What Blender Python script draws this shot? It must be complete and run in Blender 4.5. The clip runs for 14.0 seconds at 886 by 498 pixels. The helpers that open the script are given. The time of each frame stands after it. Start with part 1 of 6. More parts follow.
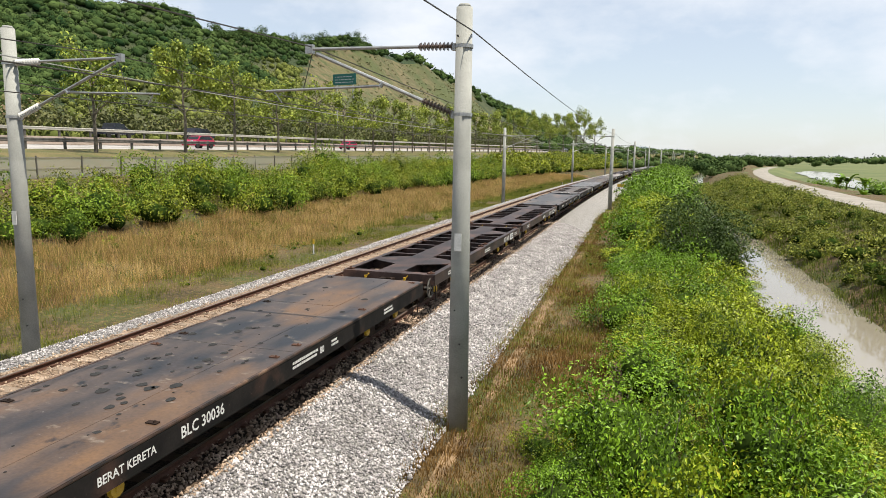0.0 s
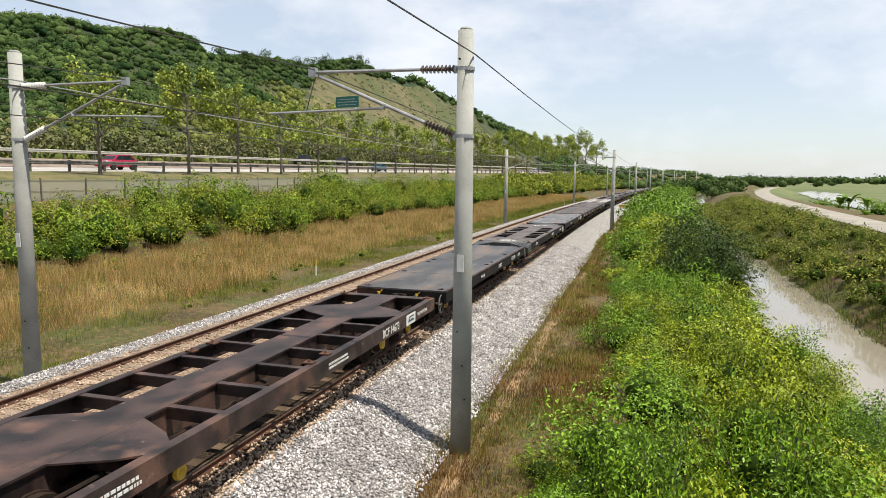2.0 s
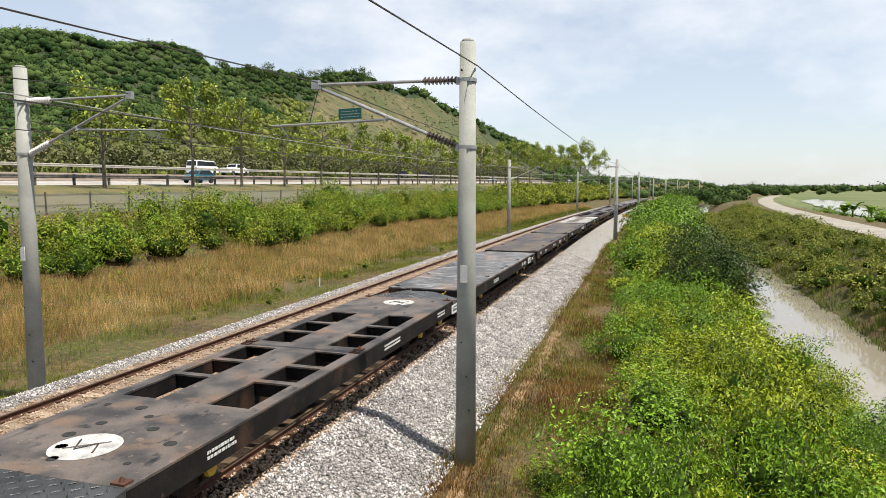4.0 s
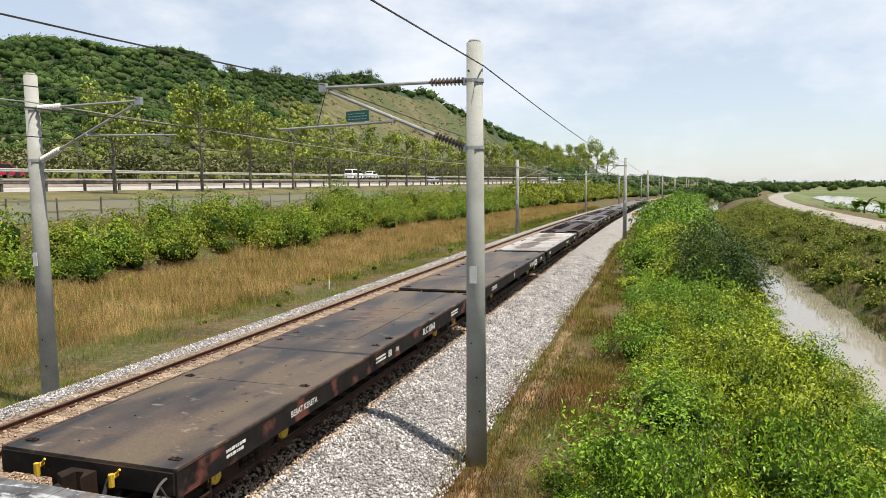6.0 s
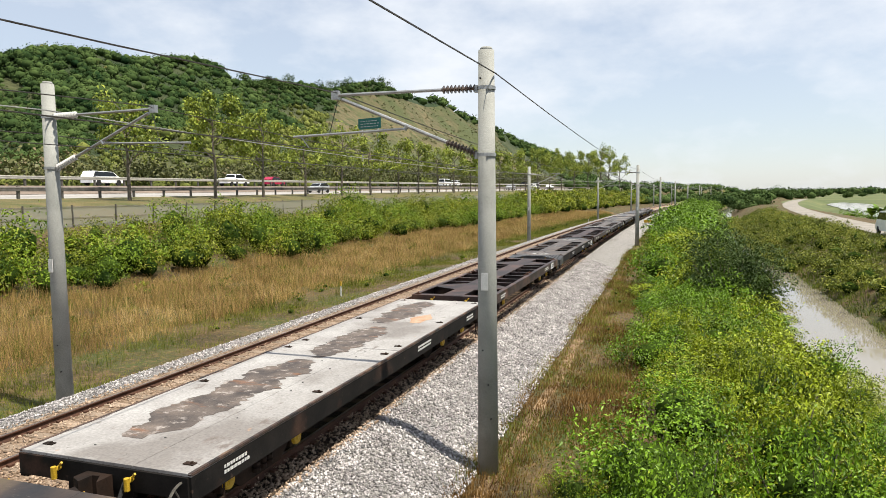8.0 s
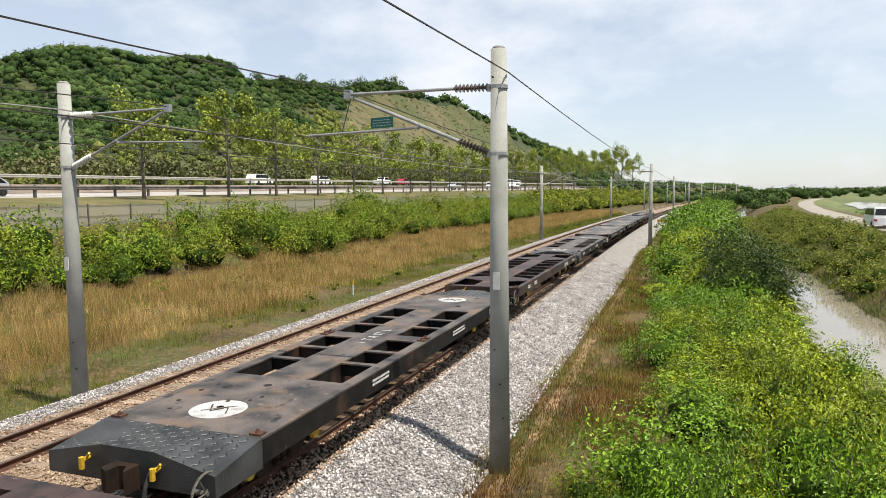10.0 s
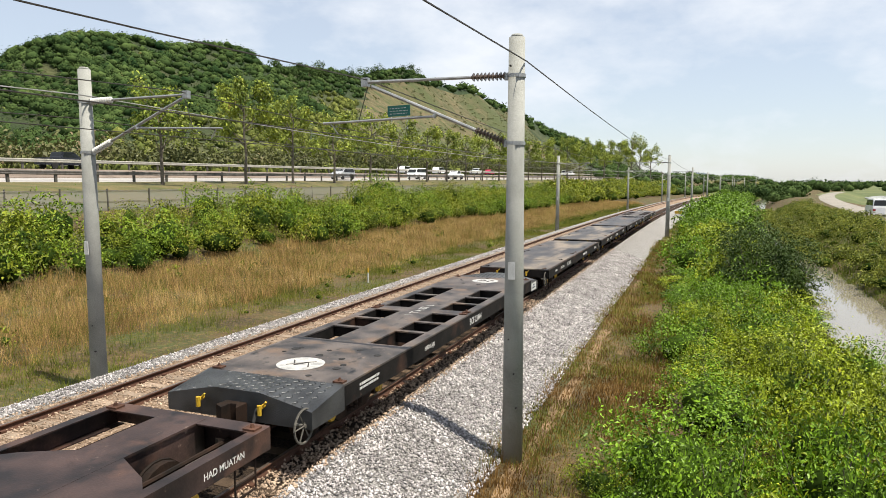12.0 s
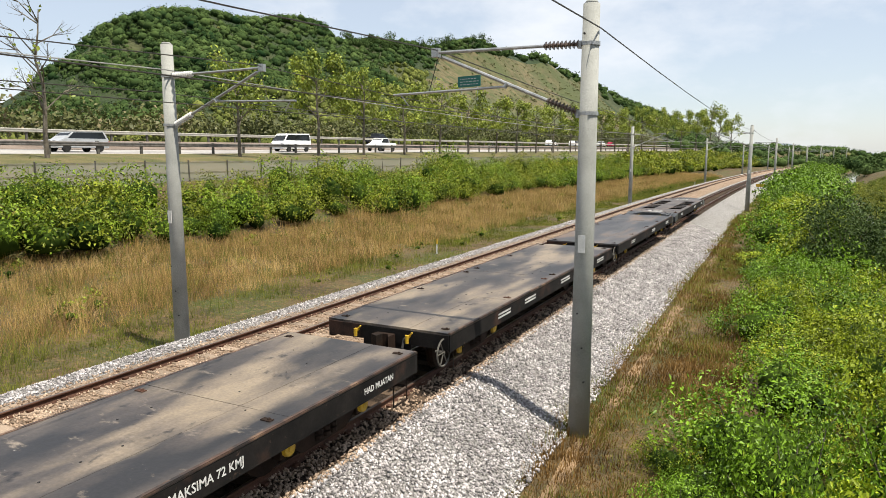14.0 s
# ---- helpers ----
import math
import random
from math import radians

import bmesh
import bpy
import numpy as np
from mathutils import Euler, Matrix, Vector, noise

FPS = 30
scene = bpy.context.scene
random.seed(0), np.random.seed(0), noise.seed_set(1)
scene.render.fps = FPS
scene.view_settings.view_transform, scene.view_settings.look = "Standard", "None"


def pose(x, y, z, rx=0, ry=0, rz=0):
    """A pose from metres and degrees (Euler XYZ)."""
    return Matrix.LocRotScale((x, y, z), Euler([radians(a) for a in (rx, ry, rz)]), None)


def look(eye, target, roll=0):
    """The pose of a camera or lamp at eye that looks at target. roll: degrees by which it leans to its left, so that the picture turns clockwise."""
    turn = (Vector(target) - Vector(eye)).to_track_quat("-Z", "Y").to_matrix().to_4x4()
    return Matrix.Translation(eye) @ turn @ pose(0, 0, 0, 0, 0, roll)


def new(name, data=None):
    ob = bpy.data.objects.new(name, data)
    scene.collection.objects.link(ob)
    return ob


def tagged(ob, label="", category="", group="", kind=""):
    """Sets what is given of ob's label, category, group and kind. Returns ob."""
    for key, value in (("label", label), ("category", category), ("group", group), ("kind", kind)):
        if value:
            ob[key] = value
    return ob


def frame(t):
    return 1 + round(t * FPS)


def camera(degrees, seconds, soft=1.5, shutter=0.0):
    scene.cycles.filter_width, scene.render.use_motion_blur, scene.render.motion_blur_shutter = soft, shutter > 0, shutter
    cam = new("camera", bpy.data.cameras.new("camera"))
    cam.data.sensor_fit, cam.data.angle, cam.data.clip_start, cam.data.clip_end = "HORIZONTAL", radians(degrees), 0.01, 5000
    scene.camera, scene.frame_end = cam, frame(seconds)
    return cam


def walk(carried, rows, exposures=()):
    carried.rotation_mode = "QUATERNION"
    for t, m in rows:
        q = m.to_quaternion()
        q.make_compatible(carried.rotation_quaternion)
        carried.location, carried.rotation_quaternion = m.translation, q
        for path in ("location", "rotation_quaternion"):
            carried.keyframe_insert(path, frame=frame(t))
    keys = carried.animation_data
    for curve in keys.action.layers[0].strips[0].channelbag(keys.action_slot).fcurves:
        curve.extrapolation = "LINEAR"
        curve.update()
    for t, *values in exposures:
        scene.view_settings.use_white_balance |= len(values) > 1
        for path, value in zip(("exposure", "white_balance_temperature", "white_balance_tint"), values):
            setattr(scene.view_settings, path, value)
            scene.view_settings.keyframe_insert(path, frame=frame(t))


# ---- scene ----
import collections

EYE = (0.0, 0.0, 4.2)
LENS = 66.8
cam = camera(LENS, 14.0, soft=0.6)
TURNS = [(0.0, 16.61, -8.06, -0.77), (0.5, 17.13, -7.48, -0.8), (1.0, 17.33, -7.08, -0.62), (1.5, 17.2, -6.95, -0.59),
         (2.0, 16.79, -6.27, -0.61), (2.5, 16.77, -6.07, -0.71), (3.0, 16.96, -5.79, -0.53), (5.5, 17.15, -5.14, 0.5),
         (6.0, 17.73, -5.27, 0.56), (6.5, 18.01, -5.27, 0.35), (7.0, 18.37, -5.25, 0.57), (7.5, 18.5, -5.02, 0.62),
         (8.0, 18.72, -4.67, 0.58), (10.5, 20.15, -4.8, 0.49), (11.0, 20.53, -4.86, 0.41), (11.5, 20.67, -5.05, 0.25),
         (12.0, 21.11, -5.67, -0.1), (12.5, 21.81, -5.83, -0.02), (13.0, 23.56, -6.21, 0.1), (13.5, 25.16, -6.99, -0.02),
         (14.0, 26.99, -8.07, -0.08)]
walk(cam, [(t, pose(*EYE, 90 + p, r, y)) for t, y, p, r in TURNS], [(0.0, 0.68), (14.0, 0.68)])

# ---- sky and sun ----
SUN_EL, SUN_AZ = 69.0, 101.0          # azimuth clockwise from +y
world = bpy.data.worlds.new("sky")
scene.world = world
world.use_nodes = True
wn, wl = world.node_tree.nodes, world.node_tree.links
wn.clear()
w_out, w_bg = wn.new("ShaderNodeOutputWorld"), wn.new("ShaderNodeBackground")
w_sky = wn.new("ShaderNodeTexSky")
w_sky.sky_type, w_sky.sun_disc = "NISHITA", False
w_sky.sun_elevation, w_sky.sun_rotation = radians(SUN_EL), radians(SUN_AZ)
w_sky.dust_density, w_sky.air_density, w_sky.ozone_density = 0.6, 1.0, 2.0
w_co, w_map = wn.new("ShaderNodeTexCoord"), wn.new("ShaderNodeMapping")
w_map.inputs["Scale"].default_value = (1.0, 1.0, 2.1)
w_n1, w_ramp, w_mix = wn.new("ShaderNodeTexNoise"), wn.new("ShaderNodeValToRGB"), wn.new("ShaderNodeMixRGB")
w_n1.inputs["Scale"].default_value, w_n1.inputs["Detail"].default_value, w_n1.inputs["Roughness"].default_value = 2.3, 9, 0.58
w_ramp.color_ramp.elements[0].position, w_ramp.color_ramp.elements[1].position = 0.45, 0.62
w_ramp.color_ramp.elements[0].color, w_ramp.color_ramp.elements[1].color = (0.46, 0.46, 0.46, 1), (0.97, 0.97, 0.97, 1)
w_mix.inputs["Color2"].default_value = (7.0, 7.3, 7.75, 1)
wl.new(w_co.outputs["Generated"], w_map.inputs["Vector"])
wl.new(w_map.outputs["Vector"], w_n1.inputs["Vector"])
wl.new(w_n1.outputs["Fac"], w_ramp.inputs["Fac"])
wl.new(w_ramp.outputs["Color"], w_mix.inputs["Fac"])
wl.new(w_sky.outputs["Color"], w_mix.inputs["Color1"])
wl.new(w_mix.outputs["Color"], w_bg.inputs["Color"])
w_bg.inputs["Strength"].default_value = 0.084
wl.new(w_bg.outputs["Background"], w_out.inputs["Surface"])

sun = new("sun", bpy.data.lights.new("sun", "SUN"))
sun.data.energy, sun.data.angle, sun.data.color = 5.0, radians(0.55), (1.0, 0.925, 0.79)
sun.matrix_world = look((60 * math.sin(radians(SUN_AZ)), 60 * math.cos(radians(SUN_AZ)), 60 * math.tan(radians(SUN_EL))), (0, 0, 0))


# ---- materials ----
def mat(name, a, b, scale=3.0, fine=40.0, rough=0.8, metal=0.0, bump=0.3, dist=0.02, mid=0.5, width=0.18, c=None, c_scale=0.4, c_mid=0.6, c_soft=0.06, coords="Object", vary=0.0, island=0.0, stretch=None, scuffs=(), spec=0.35):
    """A worn surface: two colours by noise at one scale, a third in patches, grain and relief at a fine scale."""
    m = bpy.data.materials.new(name)
    m.use_nodes = True
    n, l = m.node_tree.nodes, m.node_tree.links
    p = n["Principled BSDF"]
    co = n.new("ShaderNodeTexCoord")
    n1, n2 = n.new("ShaderNodeTexNoise"), n.new("ShaderNodeTexNoise")
    n1.inputs["Scale"].default_value, n1.inputs["Detail"].default_value = scale, 5
    n2.inputs["Scale"].default_value, n2.inputs["Detail"].default_value = fine, 3
    base = co.outputs[coords]
    if stretch:
        mp = n.new("ShaderNodeMapping")
        mp.inputs["Scale"].default_value = stretch
        l.new(base, mp.inputs["Vector"])
        base = mp.outputs["Vector"]
    l.new(base, n1.inputs["Vector"])
    l.new(co.outputs[coords], n2.inputs["Vector"])
    r = n.new("ShaderNodeValToRGB")
    r.color_ramp.elements[0].position, r.color_ramp.elements[1].position = mid - width, mid + width
    r.color_ramp.elements[0].color, r.color_ramp.elements[1].color = (*a, 1), (*b, 1)
    l.new(n1.outputs["Fac"], r.inputs["Fac"])
    col = r.outputs["Color"]
    if c:
        n3, r3, mx = n.new("ShaderNodeTexNoise"), n.new("ShaderNodeValToRGB"), n.new("ShaderNodeMixRGB")
        n3.inputs["Scale"].default_value, n3.inputs["Detail"].default_value = c_scale, 6
        l.new(base, n3.inputs["Vector"])
        r3.color_ramp.elements[0].position, r3.color_ramp.elements[1].position = c_mid - c_soft, c_mid + c_soft
        l.new(n3.outputs["Fac"], r3.inputs["Fac"])
        l.new(r3.outputs["Color"], mx.inputs["Fac"])
        l.new(col, mx.inputs["Color1"])
        mx.inputs["Color2"].default_value = (*c, 1)
        col = mx.outputs["Color"]
    for colour, s_scale, s_mid, s_soft, s_stretch in scuffs:
        ms, ns, rs, xs = n.new("ShaderNodeMapping"), n.new("ShaderNodeTexNoise"), n.new("ShaderNodeValToRGB"), n.new("ShaderNodeMixRGB")
        ms.inputs["Scale"].default_value = s_stretch
        ms.inputs["Location"].default_value = (s_scale, s_mid, 0)
        ns.inputs["Scale"].default_value, ns.inputs["Detail"].default_value, ns.inputs["Roughness"].default_value = s_scale, 6, 0.65
        l.new(co.outputs[coords], ms.inputs["Vector"])
        l.new(ms.outputs["Vector"], ns.inputs["Vector"])
        rs.color_ramp.elements[0].position, rs.color_ramp.elements[1].position = s_mid - s_soft, s_mid + s_soft
        l.new(ns.outputs["Fac"], rs.inputs["Fac"])
        l.new(rs.outputs["Color"], xs.inputs["Fac"])
        l.new(col, xs.inputs["Color1"])
        xs.inputs["Color2"].default_value = (*colour, 1)
        col = xs.outputs["Color"]
    g = n.new("ShaderNodeMixRGB")
    g.blend_type = "OVERLAY"
    g.inputs["Fac"].default_value = 0.45
    l.new(col, g.inputs["Color1"])
    l.new(n2.outputs["Fac"], g.inputs["Color2"])
    col = g.outputs["Color"]
    for amount, node, sock in ((vary, "ShaderNodeObjectInfo", "Random"), (island, "ShaderNodeNewGeometry", "Random Per Island")):
        if amount:
            oi, mr, hs = n.new(node), n.new("ShaderNodeMapRange"), n.new("ShaderNodeHueSaturation")
            mr.inputs["To Min"].default_value, mr.inputs["To Max"].default_value = 1 - amount, 1 + amount
            l.new(oi.outputs[sock], mr.inputs["Value"])
            l.new(mr.outputs["Result"], hs.inputs["Value"])
            l.new(col, hs.inputs["Color"])
            col = hs.outputs["Color"]
    l.new(col, p.inputs["Base Color"])
    p.inputs["Roughness"].default_value, p.inputs["Metallic"].default_value = rough, metal
    p.inputs["Specular IOR Level"].default_value = spec
    if bump:
        bp = n.new("ShaderNodeBump")
        bp.inputs["Strength"].default_value, bp.inputs["Distance"].default_value = bump, dist
        l.new(n2.outputs["Fac"], bp.inputs["Height"])
        l.new(bp.outputs["Normal"], p.inputs["Normal"])
    return m


def leaf_mat(name, dark, light, dry=None, share=0.0, clump=0.5, gloss=0.45, spec=0.14, glow=0.13):
    """Leaves: colour by leaf and by clump, light shining through."""
    m = bpy.data.materials.new(name)
    m.use_nodes = True
    n, l = m.node_tree.nodes, m.node_tree.links
    p, out = n["Principled BSDF"], n["Material Output"]
    geo, r = n.new("ShaderNodeNewGeometry"), n.new("ShaderNodeValToRGB")
    co, nz, add = n.new("ShaderNodeNewGeometry"), n.new("ShaderNodeTexNoise"), n.new("ShaderNodeMath")
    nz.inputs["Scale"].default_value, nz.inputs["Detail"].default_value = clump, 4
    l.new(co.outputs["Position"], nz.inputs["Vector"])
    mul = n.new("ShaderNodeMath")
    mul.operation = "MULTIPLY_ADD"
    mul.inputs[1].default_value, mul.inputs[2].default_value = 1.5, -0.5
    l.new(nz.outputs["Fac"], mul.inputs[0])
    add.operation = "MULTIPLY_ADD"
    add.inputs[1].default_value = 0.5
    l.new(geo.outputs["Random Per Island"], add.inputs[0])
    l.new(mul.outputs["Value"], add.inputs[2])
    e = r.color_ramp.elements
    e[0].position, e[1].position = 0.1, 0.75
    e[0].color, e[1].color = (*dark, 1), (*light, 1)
    if dry:
        k = e.new(0.98 - share)
        k.color = (*light, 1)
        k = e.new(1.0 - share * 0.5)
        k.color = (*dry, 1)
    l.new(add.outputs["Value"], r.inputs["Fac"])
    l.new(r.outputs["Color"], p.inputs["Base Color"])
    p.inputs["Roughness"].default_value, p.inputs["Specular IOR Level"].default_value = gloss, spec
    tr, mx = n.new("ShaderNodeBsdfTranslucent"), n.new("ShaderNodeMixShader")
    mx.inputs["Fac"].default_value = glow
    l.new(r.outputs["Color"], tr.inputs["Color"])
    l.new(p.outputs["BSDF"], mx.inputs[1])
    l.new(tr.outputs["BSDF"], mx.inputs[2])
    l.new(mx.outputs["Shader"], out.inputs["Surface"])
    return m


M_CONC = mat("spun_concrete", (0.21, 0.215, 0.2), (0.31, 0.315, 0.295), 1.6, 60, 0.85, 0, 0.25, 0.01, c=(0.15, 0.15, 0.135), c_scale=0.8, c_mid=0.64)
M_GALV = mat("galvanised_steel", (0.266, 0.274, 0.274), (0.385, 0.392, 0.392), 5, 50, 0.45, 0.7, 0.1, 0.004)
M_INS = mat("glazed_insulator", (0.074, 0.0518, 0.0444), (0.118, 0.0888, 0.074), 8, 50, 0.3)
M_INSW = mat("white_insulator", (0.444, 0.444, 0.429), (0.518, 0.518, 0.503), 8, 50, 0.3)
M_WIRE = mat("dull_copper_wire", (0.037, 0.0333, 0.0296), (0.0592, 0.0518, 0.0444), 8, 50, 0.5, 0.5, 0)
M_RAIL = mat("rusty_rail", (0.0518, 0.0237, 0.0148), (0.0962, 0.0444, 0.0259), 2, 30, 0.75, 0.2)
M_RAILTOP = mat("worn_rail_head", (0.118, 0.0814, 0.0629), (0.222, 0.185, 0.163), 1.5, 30, 0.4, 0.7, 0.05)
# Bed and sleepers below the train, with its shade put into their colours
M_BED_SHADE = mat("shade_dark_track_bed", (0.014, 0.01, 0.008), (0.055, 0.04, 0.029), 24, 45, 0.95, 0, 1.0, 0.05, width=0.14, spec=0.1)
M_SLEEPER2 = mat("shade_dark_sleeper", (0.035, 0.025, 0.018), (0.1, 0.07, 0.048), 3, 40, 0.95, vary=0.3, spec=0.1)
M_SLEEPER = mat("dusty_concrete_sleeper", (0.148, 0.111, 0.0814), (0.252, 0.192, 0.141), 3, 40, 0.9, vary=0.25)
# dark tone of the bed stands for shade in the gaps between stones
M_BALLAST = mat("crushed_granite_bed", (0.09, 0.085, 0.08), (0.4, 0.385, 0.37), 26, 70, 0.95, 0, 1.0, 0.05, width=0.11)
M_STONE = mat("crushed_granite", (0.22, 0.205, 0.205), (0.46, 0.435, 0.43), 2, 30, 0.95, 0, 0.3, 0.01, island=0.65)
M_STONEB = mat("rust_stained_stone", (0.222, 0.155, 0.107), (0.385, 0.296, 0.222), 2, 30, 0.95, 0, 0.3, 0.01, island=0.38)
M_BALLASTB = mat("rust_stained_bed", (0.148, 0.0962, 0.0592), (0.311, 0.229, 0.163), 14, 45, 0.95, 0, 1.0, 0.05, width=0.13)
M_BLACK = mat("grimy_black_steel", (0.004, 0.0038, 0.0038), (0.014, 0.012, 0.011), 2.5, 30, 0.75, 0.0, 0.2, 0.01, c=(0.04, 0.022, 0.016), c_scale=1.4, c_mid=0.62, spec=0.15, scuffs=(((0.06, 0.04, 0.03), 9, 0.68, 0.04, (1, 1, 1)),))
M_SILLRED = mat("red_oxide_over_black", (0.005, 0.004, 0.004), (0.016, 0.012, 0.011), 2.5, 30, 0.75, 0.0, 0.2, 0.01, c=(0.10, 0.035, 0.028), c_scale=1.5, c_mid=0.56, c_soft=0.03, spec=0.15)
M_UNDER = mat("rusty_underframe", (0.0104, 0.00814, 0.00666), (0.0296, 0.017, 0.0118), 3, 30, 0.8, 0.1, 0.3, 0.01, spec=0.15)
M_SKEL = mat("brown_painted_frame", (0.011, 0.008, 0.008), (0.052, 0.032, 0.028), 1.6, 35, 0.5, 0.1, 0.2, 0.008, width=0.14, c=(0.085, 0.046, 0.034), c_scale=1.3, c_mid=0.6, vary=0.2, scuffs=(((0.14, 0.1, 0.08), 5, 0.68, 0.04, (1, 1, 1)), ((0.008, 0.008, 0.009), 3, 0.64, 0.05, (1, 0.7, 1))))
M_FRAME = mat("grey_black_frame", (0.03, 0.027, 0.027), (0.115, 0.096, 0.086), 1.6, 35, 0.5, 0.15, 0.2, 0.008, width=0.14, c=(0.14, 0.095, 0.066), c_scale=1.1, c_mid=0.6, scuffs=(((0.2, 0.15, 0.115), 5, 0.66, 0.04, (1, 1, 1)), ((0.01, 0.01, 0.011), 3, 0.62, 0.05, (1, 0.7, 1)), ((0.24, 0.22, 0.2), 13, 0.7, 0.03, (1, 1, 1))))
M_CHECK = mat("checker_plate", (0.0296, 0.0311, 0.0333), (0.074, 0.0777, 0.0814), 2.0, 60, 0.4, 0.4, 0.8, 0.01)
M_DECK = {
    "rust": mat("rust_streaked_deck", (0.0163, 0.0178, 0.0222), (0.0814, 0.0592, 0.0488), 0.9, 25, 0.42, 0.15, 0.15, 0.006, width=0.14, c=(0.141, 0.0777, 0.037), c_scale=0.55, c_mid=0.615, c_soft=0.09, stretch=(1.7, 0.6, 1), scuffs=(((0.2, 0.165, 0.13), 3.2, 0.66, 0.05, (0.7, 1.5, 1)), ((0.012, 0.012, 0.014), 2.4, 0.65, 0.05, (1.2, 0.8, 1)), ((0.24, 0.22, 0.2), 13, 0.72, 0.03, (1, 1, 1)))),
    "grey": mat("grey_steel_deck", (0.0222, 0.0222, 0.0244), (0.0814, 0.074, 0.0718), 0.8, 25, 0.42, 0.15, 0.15, 0.006, width=0.14, c=(0.141, 0.0925, 0.0592), c_scale=0.7, c_mid=0.63, c_soft=0.08, stretch=(1.8, 0.5, 1), scuffs=(((0.2, 0.165, 0.13), 3.2, 0.66, 0.05, (0.7, 1.5, 1)), ((0.012, 0.012, 0.014), 2.4, 0.65, 0.05, (1.2, 0.8, 1)), ((0.24, 0.22, 0.2), 13, 0.72, 0.03, (1, 1, 1)))),
    "blotched": mat("paint_scraped_deck", (0.035, 0.036, 0.04), (0.085, 0.083, 0.085), 0.9, 25, 0.45, 0.1, 0.15, 0.006, c=(0.13, 0.085, 0.06), c_scale=0.8, c_mid=0.62, stretch=(1.6, 0.6, 1), scuffs=(((0.2, 0.2, 0.205), 1.3, 0.6, 0.1, (1.0, 0.7, 1)), ((0.32, 0.325, 0.33), 4.5, 0.585, 0.035, (0.45, 1.7, 1)), ((0.012, 0.012, 0.014), 2.4, 0.64, 0.05, (1.2, 0.8, 1)), ((0.3, 0.3, 0.3), 12, 0.66, 0.03, (0.5, 1.3, 1)))),
    "brown": mat("brown_steel_deck", (0.0163, 0.0157, 0.0176), (0.0884, 0.0598, 0.0428), 0.75, 25, 0.45, 0.1, 0.15, 0.006, width=0.14, c=(0.0888, 0.0666, 0.04), c_scale=0.7, c_mid=0.59, c_soft=0.09, stretch=(1.7, 0.6, 1), scuffs=(((0.2, 0.165, 0.13), 3.2, 0.66, 0.05, (0.7, 1.5, 1)), ((0.012, 0.012, 0.014), 2.4, 0.65, 0.05, (1.2, 0.8, 1)), ((0.24, 0.22, 0.2), 13, 0.72, 0.03, (1, 1, 1)))),
    "white": mat("white_dusted_deck", (0.237, 0.228, 0.222), (0.326, 0.32, 0.314), 1.1, 25, 0.7, 0, 0.15, 0.006, c=(0.167, 0.155, 0.147), c_scale=0.55, c_mid=0.6, scuffs=(((0.13, 0.11, 0.1), 2.2, 0.63, 0.04, (1.2, 0.6, 1)), ((0.3, 0.17, 0.09), 3.0, 0.7, 0.04, (1, 0.8, 1)), ((0.09, 0.08, 0.075), 11, 0.68, 0.03, (1, 1, 1)))),
    "dry": mat("dry_dusty_deck", (0.0217, 0.021, 0.0224), (0.0941, 0.0781, 0.0681), 0.8, 25, 0.42, 0.1, 0.15, 0.006, width=0.14, c=(0.226, 0.181, 0.129), c_scale=0.7, c_mid=0.59, c_soft=0.09, stretch=(1.7, 0.6, 1), scuffs=(((0.2, 0.165, 0.13), 3.2, 0.66, 0.05, (0.7, 1.5, 1)), ((0.012, 0.012, 0.014), 2.4, 0.65, 0.05, (1.2, 0.8, 1)), ((0.24, 0.22, 0.2), 13, 0.72, 0.03, (1, 1, 1)))),
}
M_PATCH = mat("bare_deck_patch", (0.045, 0.038, 0.036), (0.13, 0.105, 0.09), 2.5, 30, 0.7, scuffs=(((0.28, 0.25, 0.23), 5, 0.6, 0.05, (1, 1, 1)), ((0.16, 0.08, 0.045), 2, 0.62, 0.05, (0.4, 1.5, 1))))
M_RUSTY = mat("orange_rust", (0.296, 0.163, 0.0888), (0.37, 0.266, 0.192), 3, 30, 0.8)
M_RED = mat("red_oxide_patch", (0.06, 0.032, 0.027), (0.17, 0.085, 0.065), 5, 30, 0.7, width=0.1)
M_PAINT = mat("white_lettering_paint", (0.459, 0.459, 0.444), (0.577, 0.577, 0.562), 6, 60, 0.6, 0, 0)
M_WORN = mat("worn_white_disc", (0.222, 0.222, 0.222), (0.444, 0.444, 0.429), 5, 40, 0.7, 0, 0)
M_YELLOW = mat("yellow_paint", (0.37, 0.222, 0.0148), (0.459, 0.296, 0.0222), 6, 60, 0.5)
M_GROUND = mat("grassy_ground", (0.035, 0.027, 0.011), (0.1, 0.066, 0.028), 0.9, 9, 0.95, 0, 0.8, 0.1, c=(0.045, 0.055, 0.013), c_scale=0.3, c_mid=0.53, scuffs=(((0.13, 0.085, 0.036), 5, 0.57, 0.08, (1, 1, 1)),))
M_VERGE = mat("mown_verge", (0.0592, 0.0666, 0.0185), (0.126, 0.0999, 0.0407), 0.5, 9, 0.95, 0, 0.5, 0.05)
M_HILL = mat("hillside_soil", (0.022, 0.035, 0.012), (0.06, 0.065, 0.025), 0.05, 0.9, 0.95, 0, 1.0, 0.6, c=(0.018, 0.034, 0.01), c_scale=0.02, c_mid=0.5)
